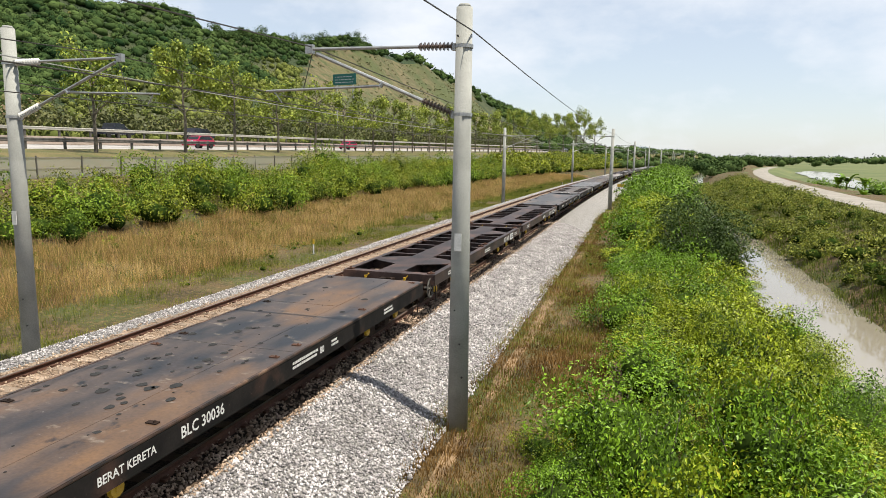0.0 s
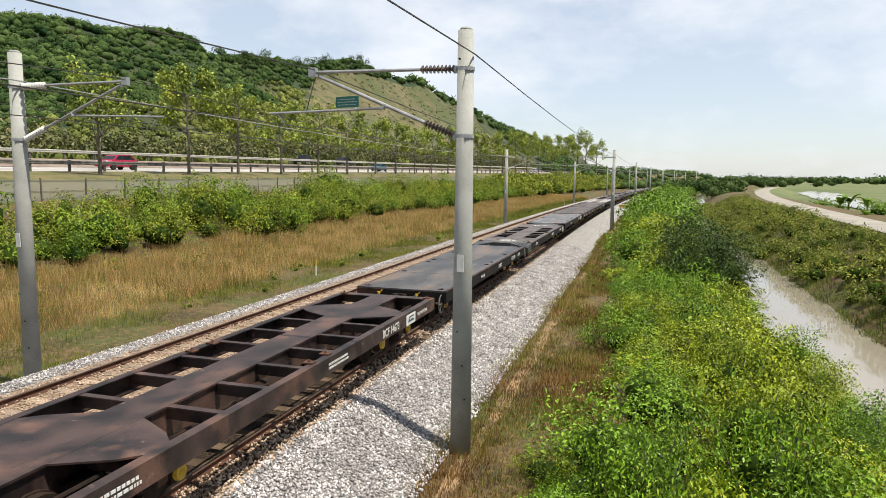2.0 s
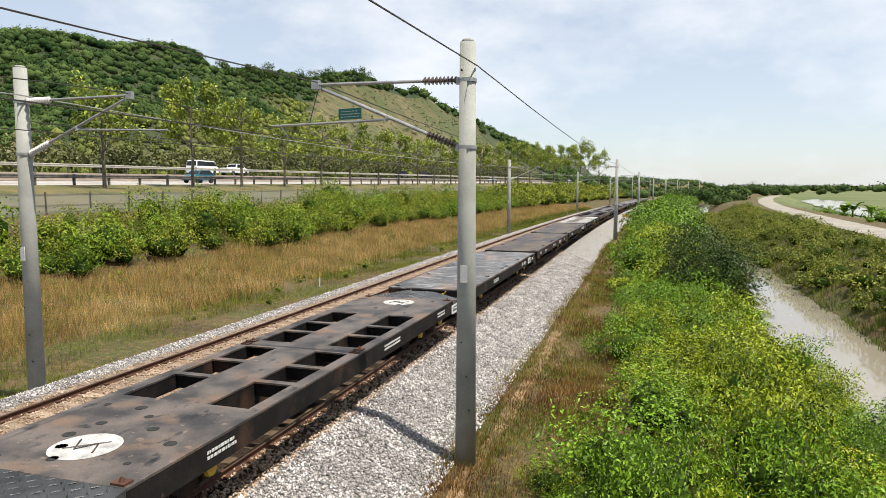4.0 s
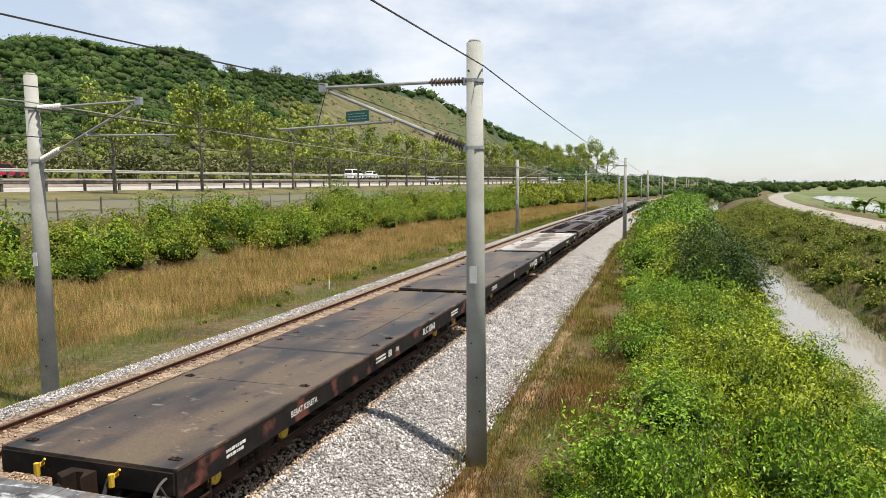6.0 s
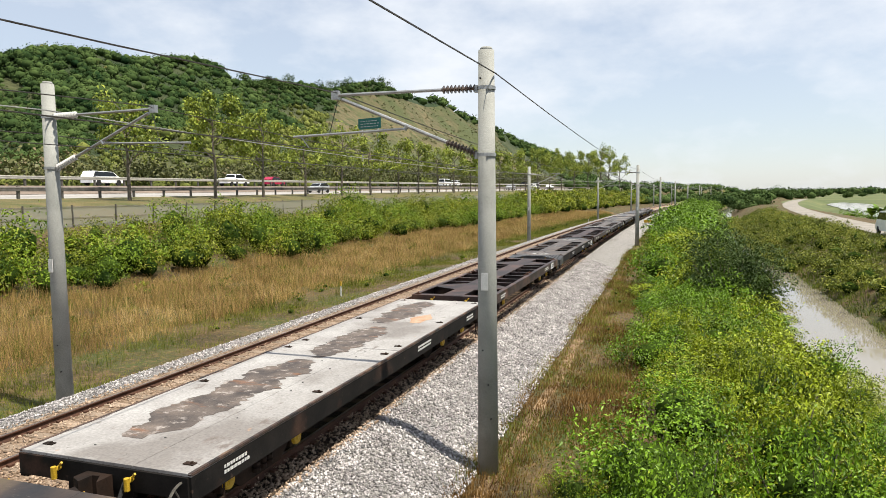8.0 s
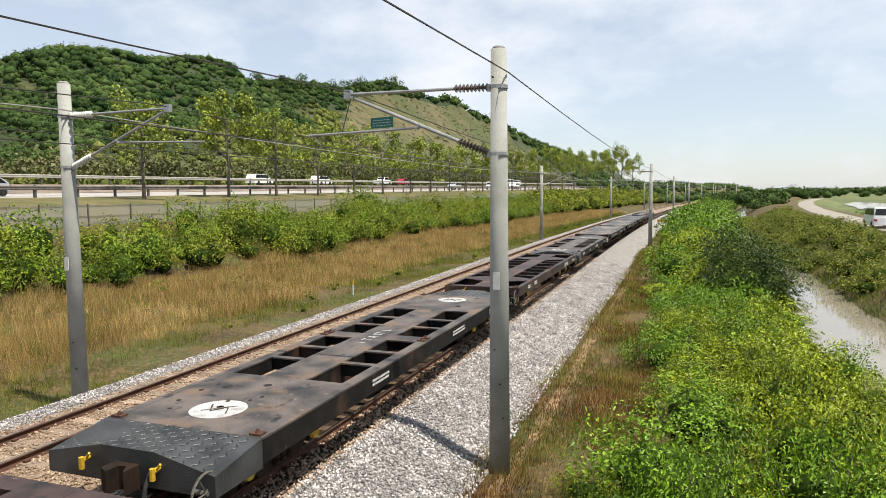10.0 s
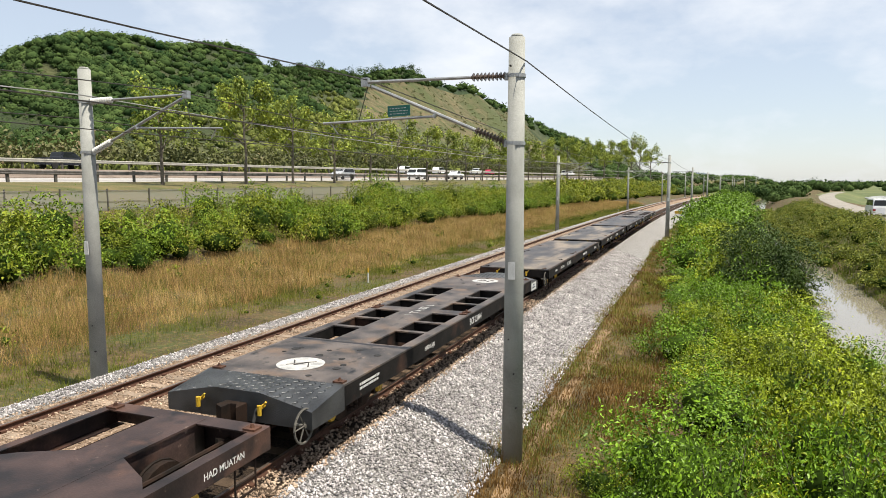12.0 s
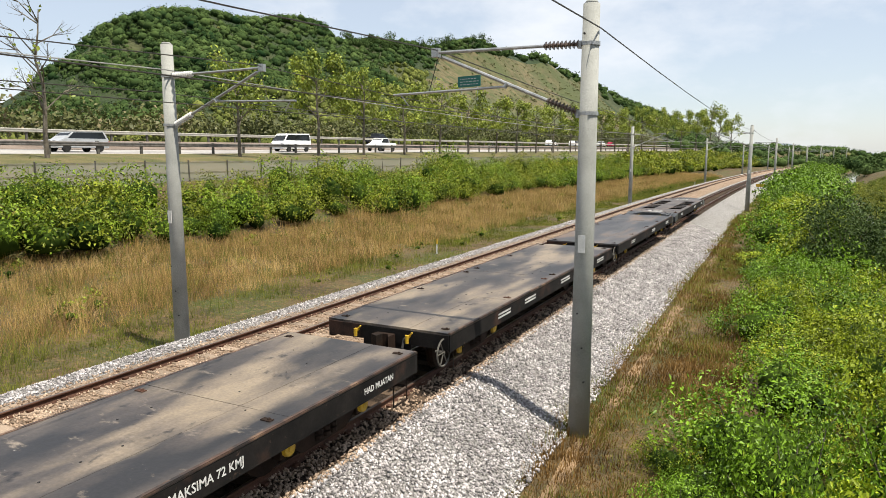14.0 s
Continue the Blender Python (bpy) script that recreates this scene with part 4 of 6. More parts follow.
    if deck == "white":
        for y0, y1, x0, x1 in ((-5.6, -1.2, -0.65, 0.25), (-1.0, 2.2, -0.5, 0.3), (2.6, 6.0, -0.75, 0.1)):
            bm = bmesh.new()
            n = 60
            edge = lambda k, q: 0.2 * noise.noise((k * 0.16, q, y0)) + 0.12 * noise.noise((k * 0.7, q, 3.0)) + random.uniform(-0.02, 0.02)
            taper = lambda k: 0.3 * max(0.0, 1 - 5 * min(k / n, 1 - k / n))
            left = [(x0 + edge(k, 1.0) + taper(k), y0 + (y1 - y0) * k / n) for k in range(n + 1)]
            right = [(x1 + edge(k, 5.0) - taper(k), y0 + (y1 - y0) * k / n) for k in range(n + 1)]
            prism(bm, right + left[::-1], TOP + 0.0045, TOP + 0.0055)
            part("bare_patch", bm, M_PATCH, w, "bare grey strip worn through the white dust")
        bm = bmesh.new()
        prism(bm, [(0.5 + 0.3 * math.cos(q) * random.uniform(0.6, 1.2), 3.4 + 0.6 * math.sin(q) * random.uniform(0.6, 1.2)) for q in [k * math.tau / 12 for k in range(12)]], TOP + 0.0045, TOP + 0.0055)
        part("rust_stain", bm, M_RUSTY, w, "orange rust stain")
    if red:
        bm = bmesh.new()
        for k in range(5):
            x, y, q = -0.62 + random.uniform(-0.15, 0.15), half - 4.6 + k * 0.42, random.uniform(0.5, 0.95)
            n = 7
            low = [(x + q * i / n, y + random.uniform(-0.02, 0.02)) for i in range(n + 1)]
            high = [(x + q * i / n, y + 0.09 + random.uniform(-0.025, 0.025)) for i in range(n + 1)]
            prism(bm, low + high[::-1], TOP + 0.0045, TOP + 0.0055)
        tagged(part("red_paint_patch", bm, M_RED, w, "worn red oxide paint bars"), kind="stuff")
    for text, y, size in texts:
        if text:
            side_text(w, text, y, TOP - 0.19, size)
        else:
            bars(w, y, TOP - 0.14, 2, size)
    if plate is not None:
        logo_plate(w, plate, TOP - 0.19)
    running_gear(w, half, yellow)
    return w


def frame_plate(bm, holes, half, x0, x1, y0, y1, z0, z1):
    """One plate with rectangular holes, thick from z0 to z1."""
    xs = sorted({x0, x1, *[h[0] for h in holes], *[h[1] for h in holes]})
    ys = sorted({y0, y1, *[h[2] for h in holes], *[h[3] for h in holes]})
    vs = {}

    def vert(x, y):
        if (x, y) not in vs:
            vs[(x, y)] = bm.verts.new((x, y, z0))
        return vs[(x, y)]

    for a, b in zip(xs, xs[1:]):
        for c, d in zip(ys, ys[1:]):
            mx, my = (a + b) / 2, (c + d) / 2
            if not any(h[0] < mx < h[1] and h[2] < my < h[3] for h in holes):
                bm.faces.new((vert(a, c), vert(b, c), vert(b, d), vert(a, d)))
    ext = bmesh.ops.extrude_face_region(bm, geom=bm.faces[:], use_keep_orig=True)
    for v in [g for g in ext["geom"] if isinstance(g, bmesh.types.BMVert)]:
        v.co.z = z1
    bmesh.ops.recalc_face_normals(bm, faces=bm.faces)


def skeletal_wagon(label, texts, half=6.2, yellow=True, plate=None, material=None):
    """An open frame: a spine, two side sills, cross members, flared plates over the bogies."""
    material = material or M_SKEL
    w = thing("skeletal_wagon", label, "wagon", "wagons of the container train")
    bm = bmesh.new()
    outline = [(-0.3, 0.58), (0.3, 0.58), (0.3, TOP - 0.03), (0.34, TOP - 0.03), (0.34, TOP), (-0.34, TOP), (-0.34, TOP - 0.03), (-0.3, TOP - 0.03)]
    ends = [[bm.verts.new((x, y, z)) for x, z in outline] for y in (-half + 0.06, half - 0.06)]
    bm.faces.new(ends[0])
    bm.faces.new(ends[1][::-1])
    for i in range(len(outline)):
        j = (i + 1) % len(outline)
        bm.faces.new((ends[0][j], ends[0][i], ends[1][i], ends[1][j]))
    part("spine", bm, material, w)
    for s in (-1, 1):
        bm = bmesh.new()
        x = s * 1.32
        box(bm, min(x, x - s * 0.02), max(x, x - s * 0.02), -half, half, TOP - 0.28, TOP - 0.02)
        box(bm, min(x, x - s * 0.15), max(x, x - s * 0.15), -half, half, TOP - 0.02, TOP)
        box(bm, min(x, x - s * 0.13), max(x, x - s * 0.13), -half, half, TOP - 0.3, TOP - 0.281)
        part("side_sill", bm, material, w)
    for e in (-1, 1):
        bm = bmesh.new()
        box(bm, -1.3, 1.3, e * half - 0.03, e * half + 0.03, TOP - 0.26, TOP - 0.004)
        box(bm, -0.45, 0.45, e * half - 0.025, e * half + 0.025, TOP - 0.45, TOP - 0.261)
        box(bm, -1.17, 1.17, min(e * half, e * (half - 0.26)), max(e * half, e * (half - 0.26)), TOP - 0.024, TOP - 0.003)
        part("headstock", bm, material, w)
        bm = bmesh.new()
        yc = e * (half - 2.2)
        o1 = [(-1.18, -0.2), (-0.95, -0.42), (-0.34, -0.75), (-0.34, 0.75), (-0.95, 0.42), (-1.18, 0.2)]
        for s in (-1, 1):
            pts = [(-s * x, yc + y) for x, y in o1]
            area = sum(p[0] * q[1] - q[0] * p[1] for p, q in zip(pts, pts[1:] + pts[:1]))
            prism(bm, pts if area > 0 else pts[::-1], TOP - 0.026, TOP - 0.002)
            box(bm, min(s * 0.3, s * 1.3), max(s * 0.3, s * 1.3), yc - 0.16, yc + 0.16, 0.72, TOP - 0.028)
        part("bolster_plate", bm, material, w)
    inner = half - 2.2
    ys = [-inner + 1.25 + k * (2 * inner - 2.5) / 5 for k in range(6)]
    for y in ys:
        for s in (-1, 1):
            bm = bmesh.new()
            box(bm, min(s * 0.3, s * 1.3), max(s * 0.3, s * 1.3), y - 0.012, y + 0.012, TOP - 0.2, TOP - 0.03)
            box(bm, min(s * 0.34, s * 1.17), max(s * 0.34, s * 1.17), y - 0.06, y + 0.06, TOP - 0.03, TOP - 0.006)
            part("cross_member", bm, material, w)
    bm = bmesh.new()
    for s in (-1, 1):
        for e in (-1, 1):
            rod(bm, (s * 0.75, e * (half - 0.1), 0.82), (s * 0.75, e * (half - 1.8), 0.82), 0.03, sides=6)
            rod(bm, (s * 0.55, e * 0.6, 0.7), (s * 0.62, e * 3.3, 0.72), 0.025, sides=6)
        rod(bm, (s * 0.95, -2.4, 0.66), (s * 0.95, 2.4, 0.66), 0.02, sides=6)
    tagged(part("brake_rod", bm, M_UNDER, w), kind="stuff")
    for s in (-1, 1):
        for y in (-half + 0.16, -0.3, 0.3, half - 0.16):
            bm = bmesh.new()
            box(bm, s * 1.16 - 0.09, s * 1.16 + 0.09, y - 0.08, y + 0.08, TOP + 0.001, TOP + 0.025)
            rod(bm, (s * 1.16, y, TOP + 0.025), (s * 1.16, y, TOP + 0.07), 0.035, 0.02, 6)
            part("container_lock", bm, M_RAIL, w)
    for y in (-half + 0.45, half - 0.45):
        o = part("footstep", STEP, None, w)
        o.matrix_basis = pose(0, y, 0)
    for text, y, size in texts:
        if text:
            side_text(w, text, y, TOP - 0.17, size)
        else:
            bars(w, y, TOP - 0.12, 2, size)
    if plate is not None:
        logo_plate(w, plate, TOP - 0.17)
    running_gear(w, half, yellow)
    return w


def frame_wagon(label, texts, half=7.1, plate=None, stencil=""):
    """A long wagon with plated, humped ends and square openings amidships."""
    w = thing("container_wagon", label, "wagon", "wagons of the container train")
    holes = []
    for s in (-1, 1):
        a, b = (-1.1, -0.42) if s < 0 else (0.42, 1.1)
        for c, d in ((-3.55, -2.35), (-2.2, -1.35), (-1.2, -0.25), (0.25, 1.2), (1.35, 2.2), (2.35, 3.55)):
            holes.append((a, b, c, d))
    bm = bmesh.new()
    frame_plate(bm, holes, half, -1.32, 1.32, -half + 0.95, half - 0.95, TOP - 0.03, TOP)
    part("deck", bm, M_FRAME, w)
    bm = bmesh.new()
    for s in (-1, 1):
        box(bm, min(s * 1.32, s * 1.295), max(s * 1.32, s * 1.295), -half + 0.952, half - 0.952, TOP - 0.36, TOP - 0.032)
        box(bm, min(s * 1.11, s * 1.125), max(s * 1.11, s * 1.125), -3.7, 3.7, TOP - 0.26, TOP - 0.032)
        box(bm, min(s * 0.40, s * 0.41), max(s * 0.40, s * 0.41), -half + 0.95, half - 0.95, 0.6, TOP - 0.032)
        for y in (-3.6, -2.275, -1.275, 0, 1.275, 2.275, 3.6):
            box(bm, min(s * 0.41, s * 1.11), max(s * 0.41, s * 1.11), y - 0.015, y + 0.015, TOP - 0.26, TOP - 0.032)
        rod(bm, (s * 0.75, -3.5, 0.74), (s * 0.75, 3.5, 0.74), 0.03, sides=6)
    part("side_sill", bm, M_BLACK, w)
    for e in (-1, 1):
        bm = bmesh.new()
        y0, y1 = half - 0.95, half
        v = [(-1.32, y0, TOP - 0.002), (-0.5, y0, TOP - 0.002), (0.5, y0, TOP - 0.002), (1.32, y0, TOP - 0.002), (-1.32, y1, TOP - 0.14), (-0.42, y1, TOP + 0.05), (0.42, y1, TOP + 0.05), (1.32, y1, TOP - 0.14)]
        top = [bm.verts.new((x * -e, y * e, z)) for x, y, z in v]
        low = [bm.verts.new((x * -e, y * e, 0.62)) for x, y, z in v]
        for f in ((0, 1, 5, 4), (1, 2, 6, 5), (2, 3, 7, 6)):
            bm.faces.new([top[i] for i in f])
        for a, b in ((4, 5), (5, 6), (6, 7), (7, 3), (0, 4), (3, 2), (2, 1), (1, 0)):
            bm.faces.new((top[a], top[b], low[b], low[a]))
        bmesh.ops.recalc_face_normals(bm, faces=bm.faces)
        hump = part("end_hump", bm, M_CHECK, w, "dented checker-plate hump over the coupler")
        bm = bmesh.new()
        for i in range(16):
            for j in range(9):
                f = (j + 0.5) / 9
                x, y = -1.2 + 2.4 * (i + 0.5) / 16, y0 + (y1 - y0) * f
                zz = TOP - 0.002 + f * (0.052 if abs(x) < 0.46 else 0.052 - 0.19 * (abs(x) - 0.46) / 0.86)
                q = 0.03 if (i + j) % 2 else -0.03
                rod(bm, (x - 0.03, (y - q) * e, zz + 0.002), (x + 0.03, (y + q) * e, zz + 0.002), 0.007, sides=4)
        tagged(part("tread_pattern", bm, M_CHECK, hump), kind="stuff")
        bm = bmesh.new()
        rod(bm, (0, e * (half - 1.75), TOP + 0.001), (0, e * (half - 1.75), TOP + 0.005), 0.42, sides=32)
        disc = part("round_mark", bm, M_WORN, w, "worn white painted disc")
        bm = bmesh.new()
        tube_path(bm, [(-0.22, e * (half - 1.9), TOP + 0.006), (-0.05, e * (half - 1.62), TOP + 0.006), (0.1, e * (half - 1.85), TOP + 0.006), (0.24, e * (half - 1.6), TOP + 0.006)], 0.015, 4)
        tube_path(bm, [(-0.2, e * (half - 1.6), TOP + 0.006), (0.2, e * (half - 1.95), TOP + 0.006)], 0.012, 4)
        part("mark_stroke", bm, M_FRAME, disc)
    bm = bmesh.new()
    for k in range(16):
        x, y = random.uniform(-1.0, 1.0), random.choice((-1, 1)) * random.uniform(3.8, half - 1.1)
        rod(bm, (x, y, TOP + 0.001), (x, y, TOP + 0.005), random.uniform(0.03, 0.09), sides=9)
    tagged(part("oil_stain", bm, M_TYRE, w), kind="stuff")
    for s in (-1, 1):
        for y in (-half + 1.05, -0.12, 0.12, half - 1.05):
            bm = bmesh.new()
            box(bm, s * 1.18 - 0.09, s * 1.18 + 0.09, y - 0.07, y + 0.07, TOP + 0.001, TOP + 0.025)
            rod(bm, (s * 1.18, y, TOP + 0.025), (s * 1.18, y, TOP + 0.075), 0.04, 0.015, 6)
            part("container_lock", bm, M_RAIL, w)
    if stencil:
        o = part("lettering", text_mesh(stencil, 0.3, M_WORN), None, w, "worn white deck lettering")
        o.matrix_basis = pose(0, 0.0, TOP + 0.005, 0, 0, 90)
    for text, y, size in texts:
        if text:
            side_text(w, text, y, TOP - 0.2, size)
        else:
            bars(w, y, TOP - 0.14, 2, size)
    if plate is not None:
        logo_plate(w, plate, TOP - 0.26)
    running_gear(w, half, False)
    return w


# front end of each wagon at the start, half of its body, and the wagon
TRAIN = [
    (2.94, 6.37, flat_wagon("rust", "flat container wagon with a black deck streaked with orange rust", [("BLC 30036", -2.43, 0.21), ("BERAT KERETA", -3.73, 0.14), ("80", 0.83, 0.17), (None, 0.22, 0.8), (None, 1.32, 0.25), (None, 3.97, 0.5)], half=6.37)),
    (16.68, 6.2, skeletal_wagon("dark brown open-frame container wagon with yellow axle caps", [("BCF 14639", 3.45, 0.24), (None, -4.6, 0.7), (None, 0.0, 0.8), (None, 5.4, 0.5)], plate=4.48)),
    (30.12, 6.2, skeletal_wagon("dark brown open-frame container wagon, worn paint on its spine", [("BCF 14673", 3.1, 0.24), (None, -4.8, 0.7), (None, 0.5, 0.8), ("HAD MUATAN", 5.2, 0.12)], plate=4.35)),
    (43.56, 6.2, flat_wagon("grey", "flat container wagon with a worn dark grey steel deck", [("BERAT KERETA", -4.0, 0.13), ("HAD LAJU", -1.8, 0.13), (None, 1.0, 0.6), ("BCF 18203", 3.6, 0.19), (None, 4.8, 0.5)], red=False, yellow=True)),
    (56.95, 7.1, frame_wagon("long grey container wagon with square openings and humped ends", [(None, -4.5, 0.6), (None, 1.5, 0.9), (None, 5.0, 0.6)], plate=6.3)),
    (71.98, 6.14, flat_wagon("blotched", "flat container wagon with white blotches over its grey deck", [("BCF 14189", 3.1, 0.22), (None, -2.4, 0.8), (None, 5.4, 0.5)], half=6.14, plate=4.5)),
    (84.98, 6.51, flat_wagon("brown", "flat container wagon with a brown deck and red paint remnants", [("BLC 30063", 2.31, 0.21), ("80", -0.14, 0.2), ("KMJ", 0.26, 0.12), (None, -0.61, 0.5), ("BERAT KERETA", -3.62, 0.13), (None, -5.4, 0.4), (None, 4.41, 0.6)], half=6.51, red=True)),
    (98.6, 6.2, flat_wagon("brown", "flat container wagon with a brown-grey deck and worn black sill", [("BCF 18204", 2.65, 0.22), ("V", -1.0, 0.24), (None, -4.3, 0.7), (None, 5.1, 0.4)], plate=3.6)),
    (111.72, 6.34, flat_wagon("white", "flat container wagon with a white dust-covered deck", [(None, -5.5, 0.5), (None, 1.34, 0.8), (None, 4.9, 0.6)], half=6.34)),
    (125.4, 6.2, skeletal_wagon("dark brown open-frame container wagon behind a white-decked one", [(None, 3.3, 0.9), (None, -4.8, 0.6)], plate=4.75)),
    (138.8, 7.1, frame_wagon("long grey container wagon with stencilled spine and humped ends", [(None, -2.5, 0.7), (None, 2.0, 0.9), (None, 5.0, 0.6)], plate=6.3, stencil="1  T A ST  L")),
    (154.3, 6.2, skeletal_wagon("reddish-brown open-frame container wagon with yellow axle caps", [(None, -4.7, 0.4), ("BCF 14881", 3.3, 0.24), ("HAD MUATAN", 5.3, 0.12), (None, -3.6, 0.5)])),
    (167.7, 7.1, frame_wagon("long grey container wagon with a white disc on each plated end", [("BCF 23444", 0.4, 0.22), (None, -5.3, 0.7), ("HAD LAJU", -2.6, 0.13), ("HAD MUATAN", 4.6, 0.13)], plate=6.5, stencil="1  T A ST  L")),
    (183.7, 6.2, flat_wagon("dry", "flat container wagon with a dusty patchy steel deck", [("MAKSIMA 72 KMJ", 1.75, 0.15), ("BLC 30042", -2.23, 0.19), ("BERAT KERETA", -3.66, 0.12), ("BLC 30042", -4.91, 0.1), ("HAD MUATAN", 5.05, 0.13)])),
    (197.3, 6.2, flat_wagon("dry", "flat container wagon with a pale dusty steel deck", [(None, -3.6, 0.7), (None, -2.0, 0.7), (None, 0.8, 0.8), (None, 4.6, 0.8)])),
    (210.7, 6.2, flat_wagon("grey", "flat container wagon with a smooth grey deck", [(None, -3.6, 0.7), (None, 0.8, 0.8), (None, 4.6, 0.8)])),
    (224.2, 7.1, frame_wagon("last wagon of the train, grey with square openings", [(None, -4.5, 0.6), (None, 1.5, 0.8), (None, 5.0, 0.6)])),
]


# ---- highway furniture ----
def guard_rail(u, z, y0, y1, label, step, metal):
    """A W-beam barrier on posts along the highway."""
    th = thing("guard_rail", label, "guard rail", kind="structure")
    prof = [(0.0, -0.16), (0.05, -0.11), (0.0, -0.03), (0.0, 0.03), (0.05, 0.11), (0.0, 0.16), (-0.015, 0.16), (-0.015, -0.16)]
    st = [y for y in range(y0, y1 + 1, 6)]
    vs, fs, k = [], [], len(prof)
    for y in st:
        for a, b in prof:
            vs.append((u + a + bend(y), y, z + 0.76 + b + rise(u, y)))
    for i in range(len(st) - 1):
        for j in range(k):
            fs.append((i * k + (j + 1) % k, i * k + j, (i + 1) * k + j, (i + 1) * k + (j + 1) % k))
    part("beam", np_mesh("beam", vs, fs, metal), None, th)
    bm = bmesh.new()
    box(bm, -0.16, -0.02, -0.1, 0.1, -0.2, 0.97)
    post = finish("post", bm, M_POST)
    y = y0 + 1.0
    while y < y1:
        o = part("post", post, None, th)
        o.matrix_basis = pose(u + bend(y), y, z + rise(u, y), rng.normal(0, 1), rng.normal(0, 1.2), 0)
        y += step
    return th


guard_rail(-46.0, 4.12, 6, 348, "weathered steel guard rail on dark posts beside the near carriageway", 3.8, M_GUARD)
guard_rail(-56.9, 5.34, 6, 348, "cream steel guard rail along the raised far carriageway", 4.0, M_CREAM)


M_NET = bpy.data.materials.new("close_wire_mesh")
M_NET.use_nodes = True
_n, _l = M_NET.node_tree.nodes, M_NET.node_tree.links
_n["Principled BSDF"].inputs["Base Color"].default_value = (0.26, 0.26, 0.23, 1)
_n["Principled BSDF"].inputs["Roughness"].default_value = 0.7
_t, _m = _n.new("ShaderNodeBsdfTransparent"), _n.new("ShaderNodeMixShader")
_m.inputs["Fac"].default_value = 0.6          # two fifths of the mesh are open
_l.new(_t.outputs["BSDF"], _m.inputs[1])
_l.new(_n["Principled BSDF"].outputs["BSDF"], _m.inputs[2])
_l.new(_m.outputs["Shader"], _n["Material Output"].inputs["Surface"])


def fence():
    th = thing("fence", "grey wire-mesh fence on leaning dark posts below the road", "fence", kind="structure")
    bm = bmesh.new()
    rod(bm, (0, 0, -0.3), (0, 0, 1.38), 0.055, 0.05, 7)
    post = finish("post", bm, M_POST)
    ys = [8 + 3.3 * i for i in range(70)]
    for y in ys:
        o = part("post", post, None, th)
        o.matrix_basis = pose(-34 + bend(y), y, 2.4 + rise(-34, y), rng.normal(0, 2), rng.normal(0, 2.5), 0)
    vs, fs = [], []
    for i, y in enumerate(ys):
        for z in (0.02, 1.25):
            vs.append((-34.03 + bend(y), y, 2.4 + rise(-34, y) + z))
        if i:
            fs.append((2 * i - 2, 2 * i, 2 * i + 1, 2 * i - 1))
    part("wire_mesh", np_mesh("wire_mesh", vs, fs, M_NET), None, th, "dull close-woven wire mesh")
    for z in (0.62, 1.27):
        bm = bmesh.new()
        tube_path(bm, [(-34.0 + bend(y), y, 2.4 + rise(-34, y) + z) for y in ys], 0.014, 4)
        part("line_wire", bm, M_GUARD, th)


fence()


def hill_sign(x, y, z, w, h):
    th = thing("road_sign", "green road sign with white writing on steel posts", "sign", at=pose(x, y, z, 0, 0, -22 + 8))
    bm = bmesh.new()
    box(bm, -w / 2, w / 2, -0.05, 0.05, 0, h)
    part("panel", bm, M_SIGN, th, "green panel")
    bm = bmesh.new()
    for r in range(3):
        x0 = -w * 0.4
        while x0 < w * 0.36:
            ww = random.uniform(0.3, 0.9)
            box(bm, x0, min(x0 + ww, w * 0.42), -0.07, -0.052, h * (0.2 + 0.25 * r), h * (0.27 + 0.25 * r))
            x0 += ww + 0.25
    tagged(part("writing", bm, M_WORN, th, "white bars of writing"), kind="stuff")
    for s in (-0.35, 0.35):
        bm = bmesh.new()
        rod(bm, (s * w, 0.15, -9.0), (s * w, 0.15, h), 0.14, sides=8)
        part("post", bm, M_GALV, th)


hill_sign(-62.0, 134.0, 18.4, 6.2, 2.3)

# ---- cars ----
def wheel_mesh():
    bm = bmesh.new()
    rod(bm, (-0.1, 0, 0), (0.1, 0, 0), 0.33, sides=16)
    rod(bm, (-0.11, 0, 0), (0.11, 0, 0), 0.19, sides=10)
    return finish("tyre", bm, M_TYRE)


CARWHEEL = wheel_mesh()
M_LAMP = glossy("tail_lamp_red", (0.222, 0.0148, 0.0148), 0.2)
M_HEAD = glossy("headlamp_glass", (0.444, 0.444, 0.459), 0.1)


def sweep_body(profile, half, inset):
    """A car body from its side outline (y, z); the top is narrower by inset."""
    bm = bmesh.new()
    zs = [z for _, z in profile]
    lo, hi = min(zs), max(zs)
    sides = []
    for s in (-1, 1):
        sides.append([bm.verts.new((s * (half - inset * max(0, (z - lo) / (hi - lo) - 0.35)), y, z)) for y, z in profile])
    bm.faces.new(sides[0][::-1])
    bm.faces.new(sides[1])
    n = len(profile)
    for i in range(n):
        j = (i + 1) % n
        bm.faces.new((sides[0][i], sides[0][j], sides[1][j], sides[1][i]))
    bmesh.ops.recalc_face_normals(bm, faces=bm.faces)
    bmesh.ops.bevel(bm, geom=bm.edges[:], offset=0.05, segments=2, affect="EDGES")
    return bm


